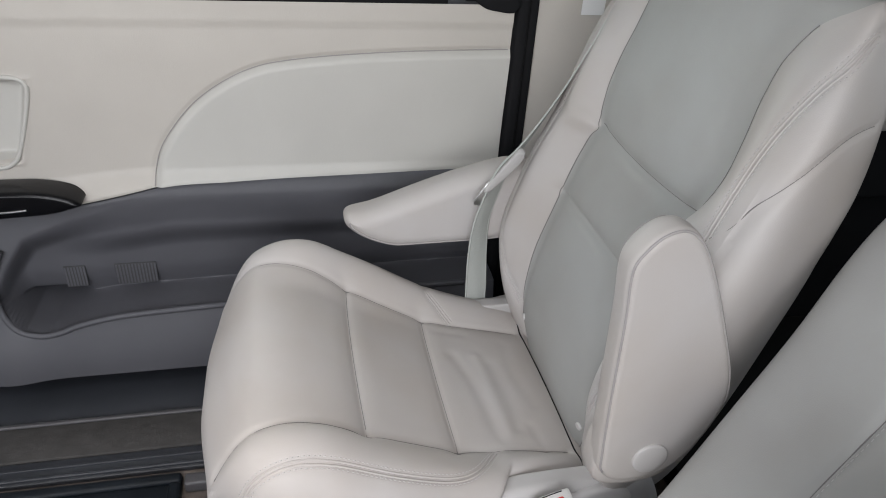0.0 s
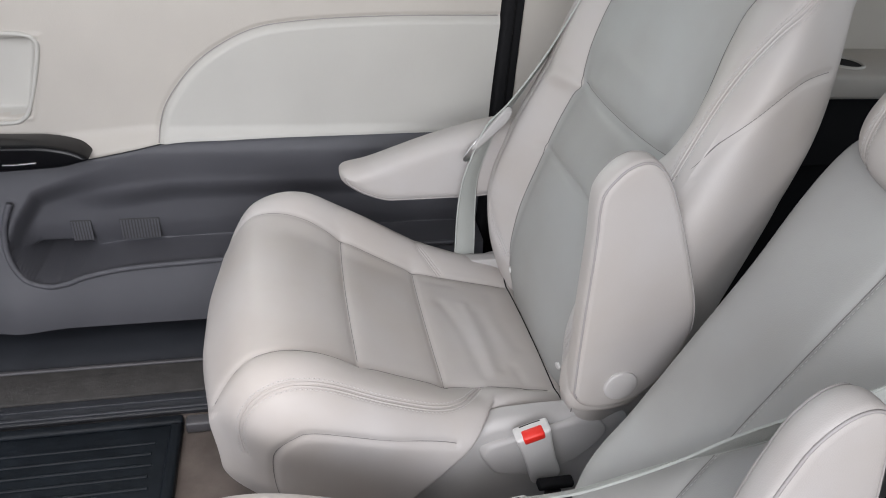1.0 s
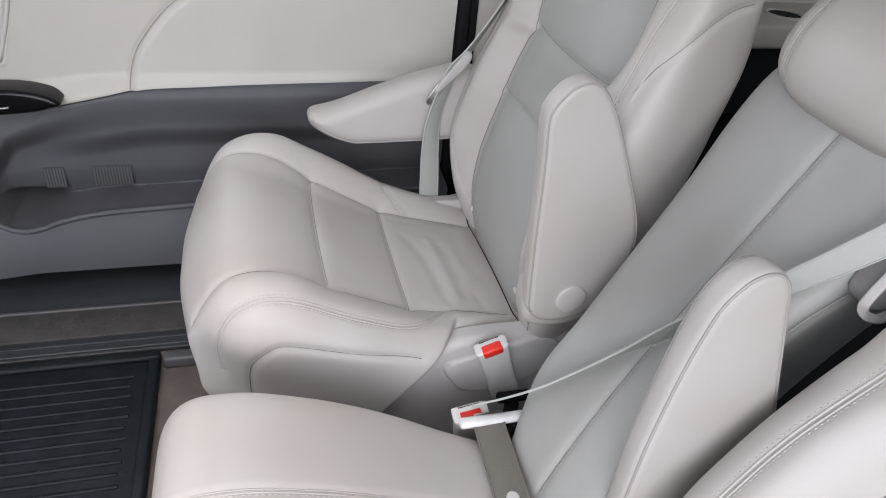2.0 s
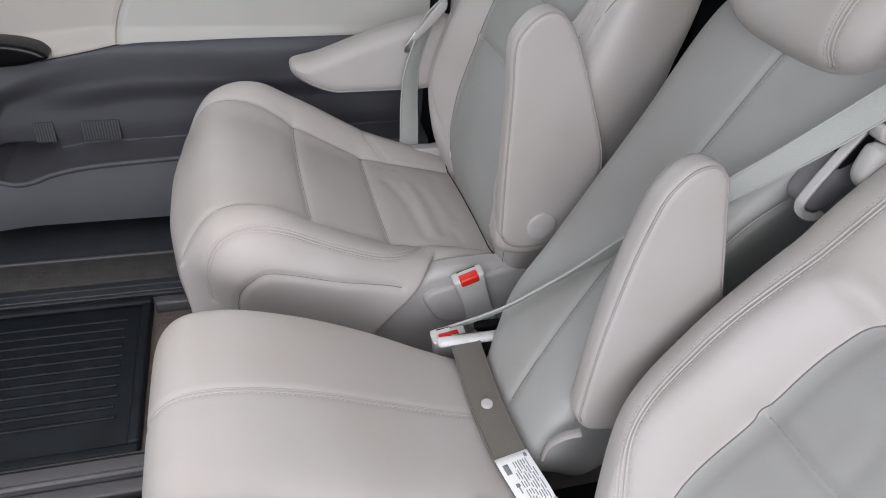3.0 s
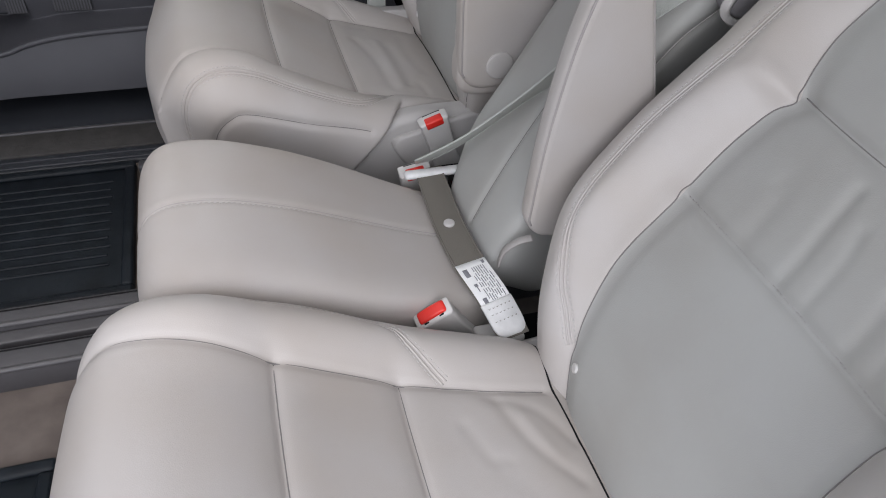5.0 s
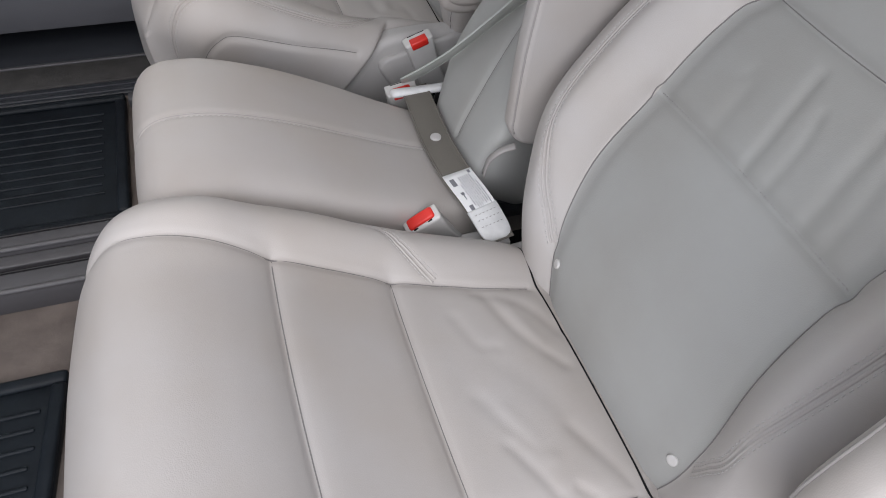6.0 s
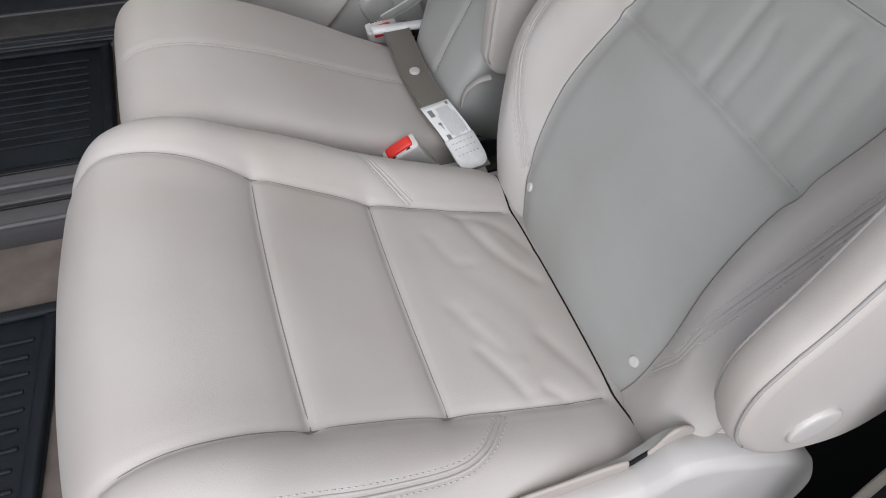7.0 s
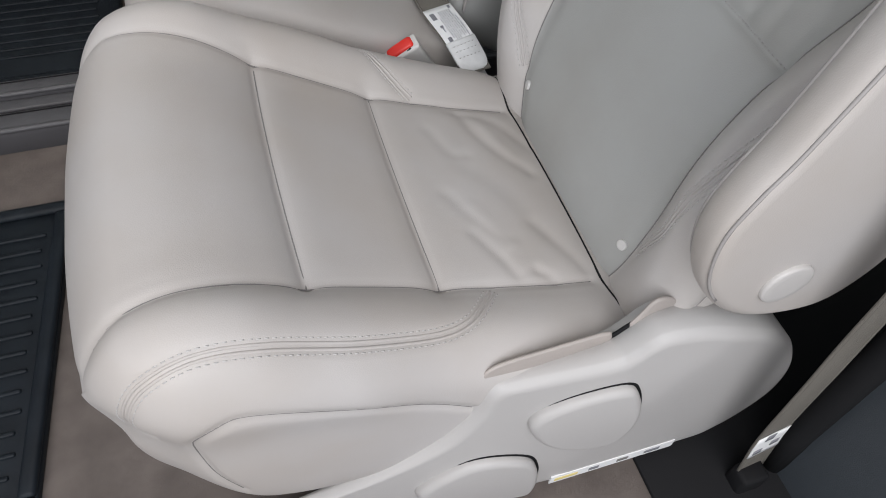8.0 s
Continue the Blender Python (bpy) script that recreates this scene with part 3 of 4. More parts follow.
def cover_data(out, centre, s):
    """A domed plate within the outline, rounded at its rim, on the side s."""
    O, c, n = np.array(out), np.array(centre), len(out)
    rings = [(1.0, True)] + [(f, False) for f in (1.0, 0.992, 0.98, 0.965, 0.945, 0.92, 0.88, 0.83, 0.77, 0.7, 0.62, 0.54, 0.46, 0.38, 0.3, 0.22, 0.14, 0.06)]
    V, F = [], []
    for f, base in rings:
        L = c + (O - c) * f
        gap = (1 - f) * np.linalg.norm(O - c, axis=1)
        y = np.full(n, 0.246) if base else cover_face(L[:, 0], L[:, 1]) - 0.010 * np.clip(1 - gap / 0.012, 0, 1) ** 2
        V += [(p[0], s * q, p[1]) for p, q in zip(L, y)]
    for i in range(len(rings) - 1):
        F += [(i * n + k, i * n + (k + 1) % n, (i + 1) * n + (k + 1) % n, (i + 1) * n + k) for k in range(n)]
    F += [tuple(range((len(rings) - 1) * n, len(rings) * n)), tuple(range(n))[::-1]]
    return V, F


def side_shell(seat, s, outer, drop=0.0):
    """The plastic side cover of a seat's base, on its side s; the outer one carries two levers and a sticker."""
    edge = [(-0.46, 0.02), (-0.42, 0.035), (-0.34, 0.065), (-0.264, 0.110), (-0.212, 0.155), (-0.180, 0.210), (-0.165, 0.252), (-0.13, 0.262), (-0.044, 0.276), (-0.022, 0.290),
            (0.003, 0.314), (0.05, 0.318), (0.10, 0.302), (0.155, 0.268), (0.195, 0.218), (0.220, 0.16), (0.218, 0.09), (0.17, 0.025), (0.10, 0.012), (-0.2, 0.01), (-0.4, 0.008)] if outer else \
           [(-0.40, 0.02), (-0.33, 0.075), (-0.255, 0.135), (-0.205, 0.182), (-0.172, 0.228), (-0.150, 0.260), (-0.12, 0.276), (-0.06, 0.280), (0.0, 0.280), (0.05, 0.284), (0.09, 0.27), (0.125, 0.19), (0.14, 0.08), (0.10, 0.012), (-0.2, 0.01)]
    out = spline([(p[0], p[1] * (1 - drop)) for p in edge], 120, True)
    y = sorted((s * 0.200, s * 0.236))
    r = (0.016, 0.004)
    data = cover_data(out, (0.0, 0.13), s) if outer else slab_data(out, y[0], y[1], r[0] if s > 0 else r[1], 8, r[1] if s > 0 else r[0])
    shell = mesh_part("side_cover", *data, PLASTIC, seat, "light grey moulded plastic side cover")
    if outer:
        lip = spline([(-0.172, 0.236), (-0.158, 0.256), (-0.13, 0.264), (-0.044, 0.278), (-0.020, 0.292), (0.003, 0.315)], 40)
        mesh_part("gap", *tube_data([(p[0], s * 0.256, p[1]) for p in lip], 0.0024, 8), SEAL_SHADE, shell, "dark gap above the side cover")
        ys = sorted((s * 0.254, s * 0.259))
        if s < 0:
            mesh_part("leather_skirt", *slab_data(spline([(-0.178, 0.230), (-0.174, 0.262), (-0.158, 0.284), (-0.10, 0.290), (-0.045, 0.293), (-0.034, 0.286), (-0.04, 0.270), (-0.10, 0.255)], 50, True), *ys, 0.0025, 3), TAN, shell, "tan cut edge of the leather skirt")
            mesh_part("leather_skirt", *slab_data(spline([(-0.020, 0.288), (-0.010, 0.312), (-0.002, 0.332), (0.010, 0.336), (0.026, 0.326), (0.030, 0.312), (0.004, 0.306)], 36, True), *ys, 0.0025, 3), TAN, shell)
        face = s * 0.304
        for pts in ([(-0.122, 0.193), (-0.089, 0.226), (-0.027, 0.243), (-0.006, 0.222), (0.003, 0.172), (-0.010, 0.128), (-0.053, 0.120), (-0.098, 0.142)],
                    [(-0.240, 0.062), (-0.181, 0.114), (-0.118, 0.108), (-0.098, 0.076), (-0.097, 0.030), (-0.112, 0.012), (-0.17, 0.018), (-0.225, 0.034)]):
            rim = spline(pts, 50, True)

            def ride(data):
                """The piece laid on the sloping cover."""
                return [(v[0], v[1] + s * (cover_face(v[0], v[2]) - 0.304), v[2]) for v in data[0]], data[1]
            ys = sorted((face - s * 0.010, face + s * 0.0012))
            c = rim.mean(0)
            mesh_part("lever_recess", *ride(slab_data(c + (rim - c) * 1.005 + [0.0028, 0.0016], *ys, 0.001, 2)), SEAL_SHADE, shell, "black gap round the lever")
            ys = sorted((face - s * 0.008, face + s * 0.012))
            mesh_part("recline_lever", *ride(slab_data(rim, *ys, 0.008, 5)), PLASTIC, shell, "pale plastic recline lever")
        if s < 0:
            tag = mesh_part("sticker", *box_data(-0.072, 0.105, face - 0.0012, face + 0.001, 0.012, 0.032, 0), LABEL, shell, "worn white and yellow warning sticker", smooth=False)
            for x0, x1, mat in ((-0.066, -0.034, YELLOW), (-0.018, -0.004, INK), (0.022, 0.038, SEAM), (0.062, 0.084, INK)):
                mesh_part("print_bar", *box_data(x0, x1, face - 0.0018, face - 0.0012, 0.018, 0.026, 0), mat, tag, smooth=False)
    elif not drop:
        ys = sorted((s * 0.225, s * 0.245))
        mesh_part("boss", *slab_data(spline([(-0.142, 0.232), (-0.09, 0.250), (-0.02, 0.270), (0.03, 0.274), (0.06, 0.24), (0.02, 0.19), (-0.05, 0.165), (-0.105, 0.172), (-0.125, 0.19)], 60, True), *ys, 0.007, 4), PLASTIC, shell, "raised block on the side cover")
    return shell


def far_near_seat(name, label, xc, yc, lean, outer_side, creases, drift=lambda x: 0.0 * x, twist=lambda x: 0.0 * x):
    seat = root(name, label, "car seat", (xc, yc, 0), "second row seats")
    captain_cushion(seat, creases, drift, -1 if outer_side > 0 else 0)
    captain_back(seat, lean, twist, 0.302 if lean < 20 else 0.283)
    side_shell(seat, outer_side, outer_side < 0)
    side_shell(seat, -outer_side, False, 0.0 if outer_side > 0 else 0.2)
    base = mesh_part("seat_base", *box_data(-0.40, 0.10, -0.215, 0.215, 0.0, 0.15, 0.02), DARK, seat, "dark seat frame under the cushion")
    return seat


NEAR_CREASES = [([(-0.072, 0.115), (-0.052, 0.054), (-0.014, 0.0)], 0.0028, 0.008), ([(-0.124, 0.085), (-0.110, 0.042), (-0.09, 0.036)], 0.0018, 0.008),
                ([(-0.135, -0.03), (-0.106, -0.079), (-0.09, -0.10)], 0.0022, 0.009), ([(-0.123, -0.09), (-0.104, -0.125), (-0.093, -0.150)], 0.0028, 0.007),
                ([(-0.044, -0.082), (-0.007, -0.150)], 0.0024, 0.008), ([(-0.066, -0.148), (-0.052, -0.160)], 0.003, 0.006), ([(-0.10, 0.02), (-0.06, -0.03), (-0.03, -0.10)], 0.0015, 0.014),
                ([(-0.085, 0.125), (-0.03, 0.10), (0.0, 0.05)], 0.0022, 0.008), ([(-0.115, -0.05), (-0.085, -0.11)], -0.0018, 0.008), ([(-0.05, 0.09), (-0.03, 0.03)], -0.0018, 0.009)]
FAR_CREASES = [([(-0.147, 0.061), (-0.124, -0.018), (-0.112, -0.126)], 0.0042, 0.010), ([(-0.081, 0.041), (-0.071, -0.056), (-0.073, -0.104)], 0.0032, 0.011),
               ([(-0.052, -0.10), (-0.042, -0.15)], 0.003, 0.008), ([(-0.165, 0.13), (-0.113, 0.125)], 0.0018, 0.008), ([(-0.105, 0.06), (-0.098, -0.02), (-0.092, -0.115)], -0.003, 0.009),
               ([(-0.04, 0.10), (-0.045, 0.02), (-0.03, -0.05)], 0.0022, 0.012)]
NX, NY = 0.222, 0.160
FX, FY = 0.315, 1.122
near_seat = far_near_seat("captain_chair", "grey leather captain's chair reclined, inner armrest folded up", NX, NY, 34, -1, NEAR_CREASES,
                          lambda x: -0.02 * sstep(-0.25, 0.0, x), hermite([-0.1, 0.0, 0.09, 0.168, 0.28, 0.38, 0.5, 0.8], [-0.04, -0.028, -0.008, 0.012, 0.022, 0.026, 0.029, 0.03]))
far_seat = far_near_seat("captain_chair", "upright grey leather captain's chair beside the far door, outer armrest lowered", FX, FY, 12, 1, FAR_CREASES,
                         twist=hermite([-0.1, 0.4, 0.6, 0.8], [0.0, 0.0, 0.010, 0.014]))
arm = armrest(far_seat, (0.338 - FX, 0, 0.401), 0, -0.300, -0.250, -1, ARM_INNER, 0.011, 0.026, 0.30)
mesh_part("bracket", *slab_data(spline([(-0.064, 0.02), (-0.068, -0.02), (-0.058, -0.052), (-0.02, -0.064), (0.03, -0.058), (0.05, -0.03), (0.0, 0.0), (-0.04, 0.03)], 50, True), -0.290, -0.245, 0.012, 5), LEATHER, arm, "leather-covered armrest bracket")
armrest(far_seat, (0.342 - FX, 0, 0.452), -84, 0.246, 0.320, 1, ARM_OUTER, 0.030, 0.030, 0.04)
arm = armrest(near_seat, (0.325 - NX, 0, 0.361), 5, 0.320, 0.364, 1, ARM_CENTRE, 0.011, 0.026, 0.30)
mesh_part("pull_strap", *ribbon_data(spline([(-0.086, 0.334, -0.100), (-0.084, 0.332, -0.072), (-0.070, 0.326, -0.050), (-0.052, 0.322, -0.042)], 16), spline([(0.2, 1, 0.1)] * 4, 16), 0.012, 0.0016), PIPING, arm, "thin grey leather pull strap")
armrest(near_seat, (0.280 - NX, 0, 0.428), 0, -0.318, -0.274, -1, ARM_NEAR, 0.014, 0.026, 0.04)


def middle_seat():
    seat = root("middle_seat", "narrow grey leather centre seat with its belt buckled", "car seat", (0.225, 0.595, 0), "second row seats")
    z = hermite([-0.49, -0.44, -0.38, -0.28, -0.18, -0.08, 0.02, 0.06], [0.345, 0.375, 0.377, 0.349, 0.303, 0.257, 0.226, 0.220])
    back = None
    soft = Soft(150, 100, 44, -0.466, 0.008, lambda x: 0.160 - 0.030 * sstep(-0.22, 0.0, x), lambda x, y: z(x) + 0.008 + 0.003 * np.cos(y * 14), lambda x, y: 0.10 + 0 * x, 8.5, lambda V: V - [0.0, 0.006, 0.0])
    mid = spline([(-0.465, -0.020), (-0.3, -0.015), (-0.1, -0.006), (0.0, 0.0)], 70)
    soft.press("top", mid, 0.0024, 0.007)
    soft.finish()
    body = mesh_part("seat_cushion", soft.V, soft.F, LEATHER, seat, normals=soft.N)
    P, N = soft.lay("top", mid)
    mesh_part("welt", *joined(tube_data(P - N * 0.0004 + [0, 0.002, 0], 0.0016, 8), tube_data(P - N * 0.0004 - [0, 0.002, 0], 0.0016, 8)), LEATHER, body)
    mesh_part("seam", *tube_data(P + N * 0.0004, 0.0008, 5), PIPING, body)
    mesh_part("stitching", *stitch_data(soft, P, N, -0.006), THREAD, body)
    pivot = leaning((0.0, 0, 0.245), 33.0)

    seam_y = hermite([-0.02, 0.10, 0.20, 0.37, 0.47, 0.58, 0.66], [0.0, 0.018, 0.034, 0.058, 0.068, 0.078, 0.084])
    far_y = hermite([-0.02, 0.04, 0.09, 0.20, 0.34, 0.43, 0.53, 0.60, 0.66], [0.104, 0.132, 0.158, 0.174, 0.199, 0.215, 0.237, 0.248, 0.252])
    near_y = hermite([-0.05, 0.02, 0.08, 0.14, 0.22, 0.30, 0.42, 0.52, 0.60, 0.66], [-0.085, -0.092, -0.086, -0.066, -0.050, -0.048, -0.058, -0.072, -0.078, -0.078])

    def skew(V):
        """The back drifts inboard and widens as it rises."""
        s, w = V[:, 0].copy(), V[:, 1] / 0.15
        tuck = 1 - 0.22 * sstep(0.0, -0.12, V[:, 2])
        V[:, 1] = seam_y(s) + np.where(w > 0, w * (far_y(s) - seam_y(s)), w * (seam_y(s) - near_y(s)) * tuck)
        return V
    bs = Soft(150, 90, 50, -0.040, 0.655, lambda s: 0.150 + 0 * s, lambda s, y: 0.008 + 0.012 * np.exp(-((s - 0.15) / 0.2) ** 2) + 0 * y, lambda s, y: -0.16 + 0 * s, 8.0, skew, (), (41, lambda s: 0.138 + 0 * s))
    xs = np.linspace(0.02, 0.60, 70)
    mid = np.stack([xs, seam_y(xs)], 1)
    bs.press("top", mid, 0.0025, 0.012)
    bs.press("top", mid, 0.003, 0.005)
    crease, _ = bs.snap(spline([(0.25, -0.05, -0.022), (0.35, -0.052, -0.021), (0.40, -0.056, -0.020), (0.43, -0.058, -0.026), (0.47, -0.064, -0.040)], 40))
    bs.press("free", crease, 0.004, 0.008)
    bs.finish()
    # body and side take the inserts' darker leather to carry the side's shading
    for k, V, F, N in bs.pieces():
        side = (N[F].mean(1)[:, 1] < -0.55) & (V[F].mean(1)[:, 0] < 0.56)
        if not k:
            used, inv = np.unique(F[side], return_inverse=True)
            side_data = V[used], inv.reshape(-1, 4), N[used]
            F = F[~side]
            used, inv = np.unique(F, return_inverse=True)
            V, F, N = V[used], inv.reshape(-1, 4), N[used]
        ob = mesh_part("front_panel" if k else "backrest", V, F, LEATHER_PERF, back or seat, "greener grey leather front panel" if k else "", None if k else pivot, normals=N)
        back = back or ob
    mesh_part("side_panel", side_data[0], side_data[1], LEATHER_PERF, back, "smooth grey leather side panel, darkened for its shading", normals=side_data[2])
    P, N = bs.snap(crease)
    mesh_part("seam", *tube_data(P, 0.0012, 6), PIPING, back)
    P, N = bs.lay("top", mid)
    mesh_part("seam", *tube_data(P - N * 0.0004, 0.0009, 5), SEAM, back)
    mesh_part("stitching", *stitch_data(bs, P, N, -0.006), THREAD, back)
    hs = Soft(60, 70, 30, 0.580, 0.755, lambda s: 0.130 + 0 * s, lambda s, y: 0.052 + 0.022 * np.exp(-((s - 0.66) / 0.07) ** 2), lambda s, y: -0.06 + 0 * s, 3.6, lambda V: V + [0.0, 0.080, 0.0])
    lines = [np.stack([np.linspace(0.588, 0.745, 40), np.full(40, y)], 1) for y in (-0.010, 0.170)]
    for line in lines:
        hs.press("top", line, 0.003, 0.007)
    hs.finish()
    head = mesh_part("headrest", hs.V, hs.F, LEATHER, seat, "", pivot, normals=hs.N)
    seam_set(hs, head, [("top", line, True) for line in lines])
    mesh_part("seat_base", *box_data(-0.40, 0.06, -0.13, 0.13, 0.0, 0.14, 0.015), DARK, seat)
    guide = mesh_part("belt_guide", *slab_data(spline([(0.280, 0.692), (0.262, 0.655), (0.255, 0.632), (0.268, 0.616), (0.292, 0.614), (0.315, 0.640), (0.320, 0.690), (0.306, 0.706)], 50, True), -0.090, -0.060, 0.006, 4), VINYL, seat, "grey moulded belt guide")
    loop = spline([(0.300, -0.092, 0.726), (0.287, -0.093, 0.706), (0.267, -0.095, 0.674), (0.250, -0.096, 0.641), (0.248, -0.096, 0.627), (0.258, -0.096, 0.616), (0.275, -0.096, 0.610), (0.290, -0.094, 0.612)], 44)
    mesh_part("loop", *ribbon_data(loop, [(0.75, 0.35, -0.55)] * 44, 0.011, 0.006), PLASTIC, guide, "pale plastic loop")
    mesh_part("recess", *slab_data(spline([(0.312, 0.722), (0.292, 0.709), (0.276, 0.688), (0.283, 0.668), (0.304, 0.682), (0.314, 0.704)], 30, True), -0.0925, -0.080, 0.001, 2), SEAL_SHADE, guide, "black opening behind the loop")
    mesh_part("catch", *slab_data(spline([(0.285, 0.728), (0.290, 0.731), (0.307, 0.723), (0.310, 0.709), (0.290, 0.714)], 20, True), -0.120, -0.100, 0.003, 3), PLASTIC, guide, "small grey catch")
    mesh_part("catch", *slab_data(spline([(0.303, 0.737), (0.316, 0.746), (0.330, 0.737), (0.315, 0.730)], 20, True), -0.120, -0.100, 0.003, 3), PLASTIC, guide, "small grey catch")
    mesh_part("cover", *slab_data(spline([(0.288, 0.662), (0.279, 0.674), (0.279, 0.691), (0.286, 0.710), (0.304, 0.709), (0.314, 0.714), (0.325, 0.731), (0.345, 0.752), (0.372, 0.748), (0.362, 0.724), (0.342, 0.703), (0.326, 0.688), (0.312, 0.668), (0.300, 0.659)], 70, True), -0.128, -0.104, 0.010, 6), PLASTIC, guide, "grey moulded cover over the belt slot")
    return seat


middle_seat()


# ---- far sliding door ----
def door_depth(x, z):
    """How far across the car the inner face of the far door stands."""
    y = 1.600 - 0.012 * sstep(0.5, 0.75, z)
    y = y - 0.030 * (1 - sstep(0.415, 0.47, z + 0.02 * sstep(-0.35, -0.6, x)))
    y = y - 0.075 * (1 - sstep(0.04, 0.40, z))
    return y


def pocket_amount(x, z):
    """1 inside the long map pocket, 0 outside."""
    top = np.interp(x, [-0.68, -0.64, -0.60, -0.52, -0.42, -0.30, 0.2], [0.20, 0.28, 0.335, 0.365, 0.395, 0.405, 0.40])
    bot = np.interp(x, [-0.68, -0.65, -0.62, -0.58, -0.53, -0.45, 0.2], [0.24, 0.19, 0.155, 0.148, 0.162, 0.178, 0.20])
    return sstep(-0.010, 0.050, top - z) * sstep(-0.002, 0.008, z - bot) * sstep(-0.685, -0.620, x)


def sliding_door():
    door = root("sliding_door", "closed sliding door with cream upper trim and dark grey map pocket", "car door", (0, 0, 0), kind="structure")
    edge_x = [-1.05, -0.70, -0.50, -0.40, -0.345, -0.2, 0.1, 0.345]
    edge_z = [0.350, 0.380, 0.403, 0.422, 0.433, 0.440, 0.446, 0.450]
    split = hermite(edge_x, edge_z)
    arc = spline([(-0.347, 0.436), (-0.342, 0.470), (-0.318, 0.525), (-0.252, 0.603), (-0.160, 0.660), (-0.06, 0.682), (0.12, 0.695), (0.34, 0.700)], 70)

    def sheet(lower):
        nx, nz = 280, 130 if lower else 120
        U, T = np.meshgrid(np.linspace(-1.05, 0.345, nx), np.linspace(0, 1, nz), indexing="ij")
        x, t = U.ravel(), T.ravel()
        e = split(x)
        z = 0.045 + t * (e - 0.0015 - 0.045) if lower else e + t * (0.785 - e)
        y = door_depth(x, z)
        if lower:
            p = pocket_amount(x, z)
            back = 1.603 + 0.040 * (1 - sstep(0.11, 0.25, z)) + 0.065 * (1 - sstep(-0.565, -0.505, x)) * (1 - sstep(0.160, 0.200, z)) - 0.026 * sstep(0.0, 0.06, z - (0.290 - 0.02 * sstep(-0.3, -0.5, x))) * sstep(-0.60, -0.40, x)
            y = y * (1 - p) + np.maximum(y, back) * p
            y = y - 0.012 * np.exp(-((x + 0.66) / 0.05) ** 2) * (1 - sstep(0.10, 0.19, z))
            y = y + 0.003 * (1 - sstep(0.0, 0.006, e - z))
        else:
            Q = np.stack([x, z], 1)
            d = dist_line(Q, arc)
            inside = (z < np.interp(x, arc[:, 0], arc[:, 1])) & (x > -0.347)
            y = y - 0.009 * inside * sstep(0.0, 0.016, d) + 0.0035 * np.exp(-(d / 0.004) ** 2)
            cx = -0.530 - 0.28 * (0.65 - z)
            cup = sstep(0.0, 0.012, np.minimum(np.minimum(cx - x, 0.645 - z), z - 0.485))
            lip = np.exp(-(np.minimum(np.minimum(cx - x, 0.645 - z), z - 0.485) / 0.006) ** 2)
            y = y + 0.030 * cup - 0.003 * lip * (x < -0.5)
            y = y - 0.003 * sstep(0.735, 0.755, z) + 0.004 * (1 - sstep(0.0, 0.006, z - e))
        V = np.stack([x, y, z], 1)
        idx = np.arange(nx * nz).reshape(nx, nz)
        F = np.stack([idx[:-1, :-1].ravel(), idx[1:, :-1].ravel(), idx[1:, 1:].ravel(), idx[:-1, 1:].ravel()], 1)
        N = vertex_normals(V, F)
        fx, fz = x[F].mean(1), z[F].mean(1)
        if lower:
            r = (pocket_amount(fx, fz) > 0.5).astype(int)
        else:
            r = np.where((fx > -0.347) & (fz < np.interp(fx, arc[:, 0], arc[:, 1])), 1, np.where(cup[F].mean(1) > 0.4, 2, 0))
        return V, F, N, r

    for lower, names in ((True, (("lower_trim", DARK, "dark grey lower trim"), ("map_pocket", DARK, "deep dark grey map pocket"))),
                         (False, (("upper_trim", CREAM, "cream moulded upper trim"), ("padded_insert", CREAM_SOFT, "cream padded insert panel"), ("pull_cup", CREAM_SOFT, "cream recessed pull cup")))):
        V, F, N, r = sheet(lower)
        for k, (nm, mat, lab) in enumerate(names):
            f = F[r == k]
            used, inv = np.unique(f, return_inverse=True)
            mesh_part(nm, V[used], inv.reshape(-1, 4), mat, door, lab, normals=N[used])
    for x0, x1, cols in ((-0.556, -0.514, 7), (-0.458, -0.376, 13)):
        patch = mesh_part("grip_patch", *box_data(x0, x1, 1.6005, 1.6045, 0.200, 0.250, 0.001), PATCH, door, "darker dotted patch in the pocket")
        for k in range(cols):
            xk = x0 + (k + 0.5) * (x1 - x0) / cols
            mesh_part("ridge", *box_data(xk - 0.0016, xk + 0.0016, 1.5997, 1.6007, 0.202, 0.248, 0), DARK, patch, smooth=False)
    rim = spline([(-0.640, 1.548, 0.325), (-0.660, 1.540, 0.27), (-0.662, 1.528, 0.21), (-0.640, 1.516, 0.163), (-0.600, 1.511, 0.146), (-0.560, 1.511, 0.150), (-0.52, 1.513, 0.164), (-0.44, 1.515, 0.178), (-0.30, 1.516, 0.186), (-0.10, 1.518, 0.193), (0.30, 1.520, 0.203)], 90)
    mesh_part("pocket_lip", *tube_data(rim, 0.0065, 10), DARK, door, "rounded lip along the map pocket")
    line = [(p[0], door_depth(p[0], p[1]) - 0.0005, p[1]) for p in arc]
    mesh_part("insert_seam", *tube_data(line, 0.0011, 6), PIPING, door)
    rim = spline([(-0.72, 0.652), (-0.62, 0.651), (-0.556, 0.649), (-0.538, 0.641), (-0.535, 0.622), (-0.553, 0.563), (-0.576, 0.503), (-0.592, 0.483), (-0.618, 0.475), (-0.72, 0.474)], 60)
    mesh_part("cup_lip", *tube_data([(p[0], door_depth(p[0], p[1]) - 0.001, p[1]) for p in rim], 0.0045, 8), CREAM_SOFT, door, "pale rounded rim of the pull cup")
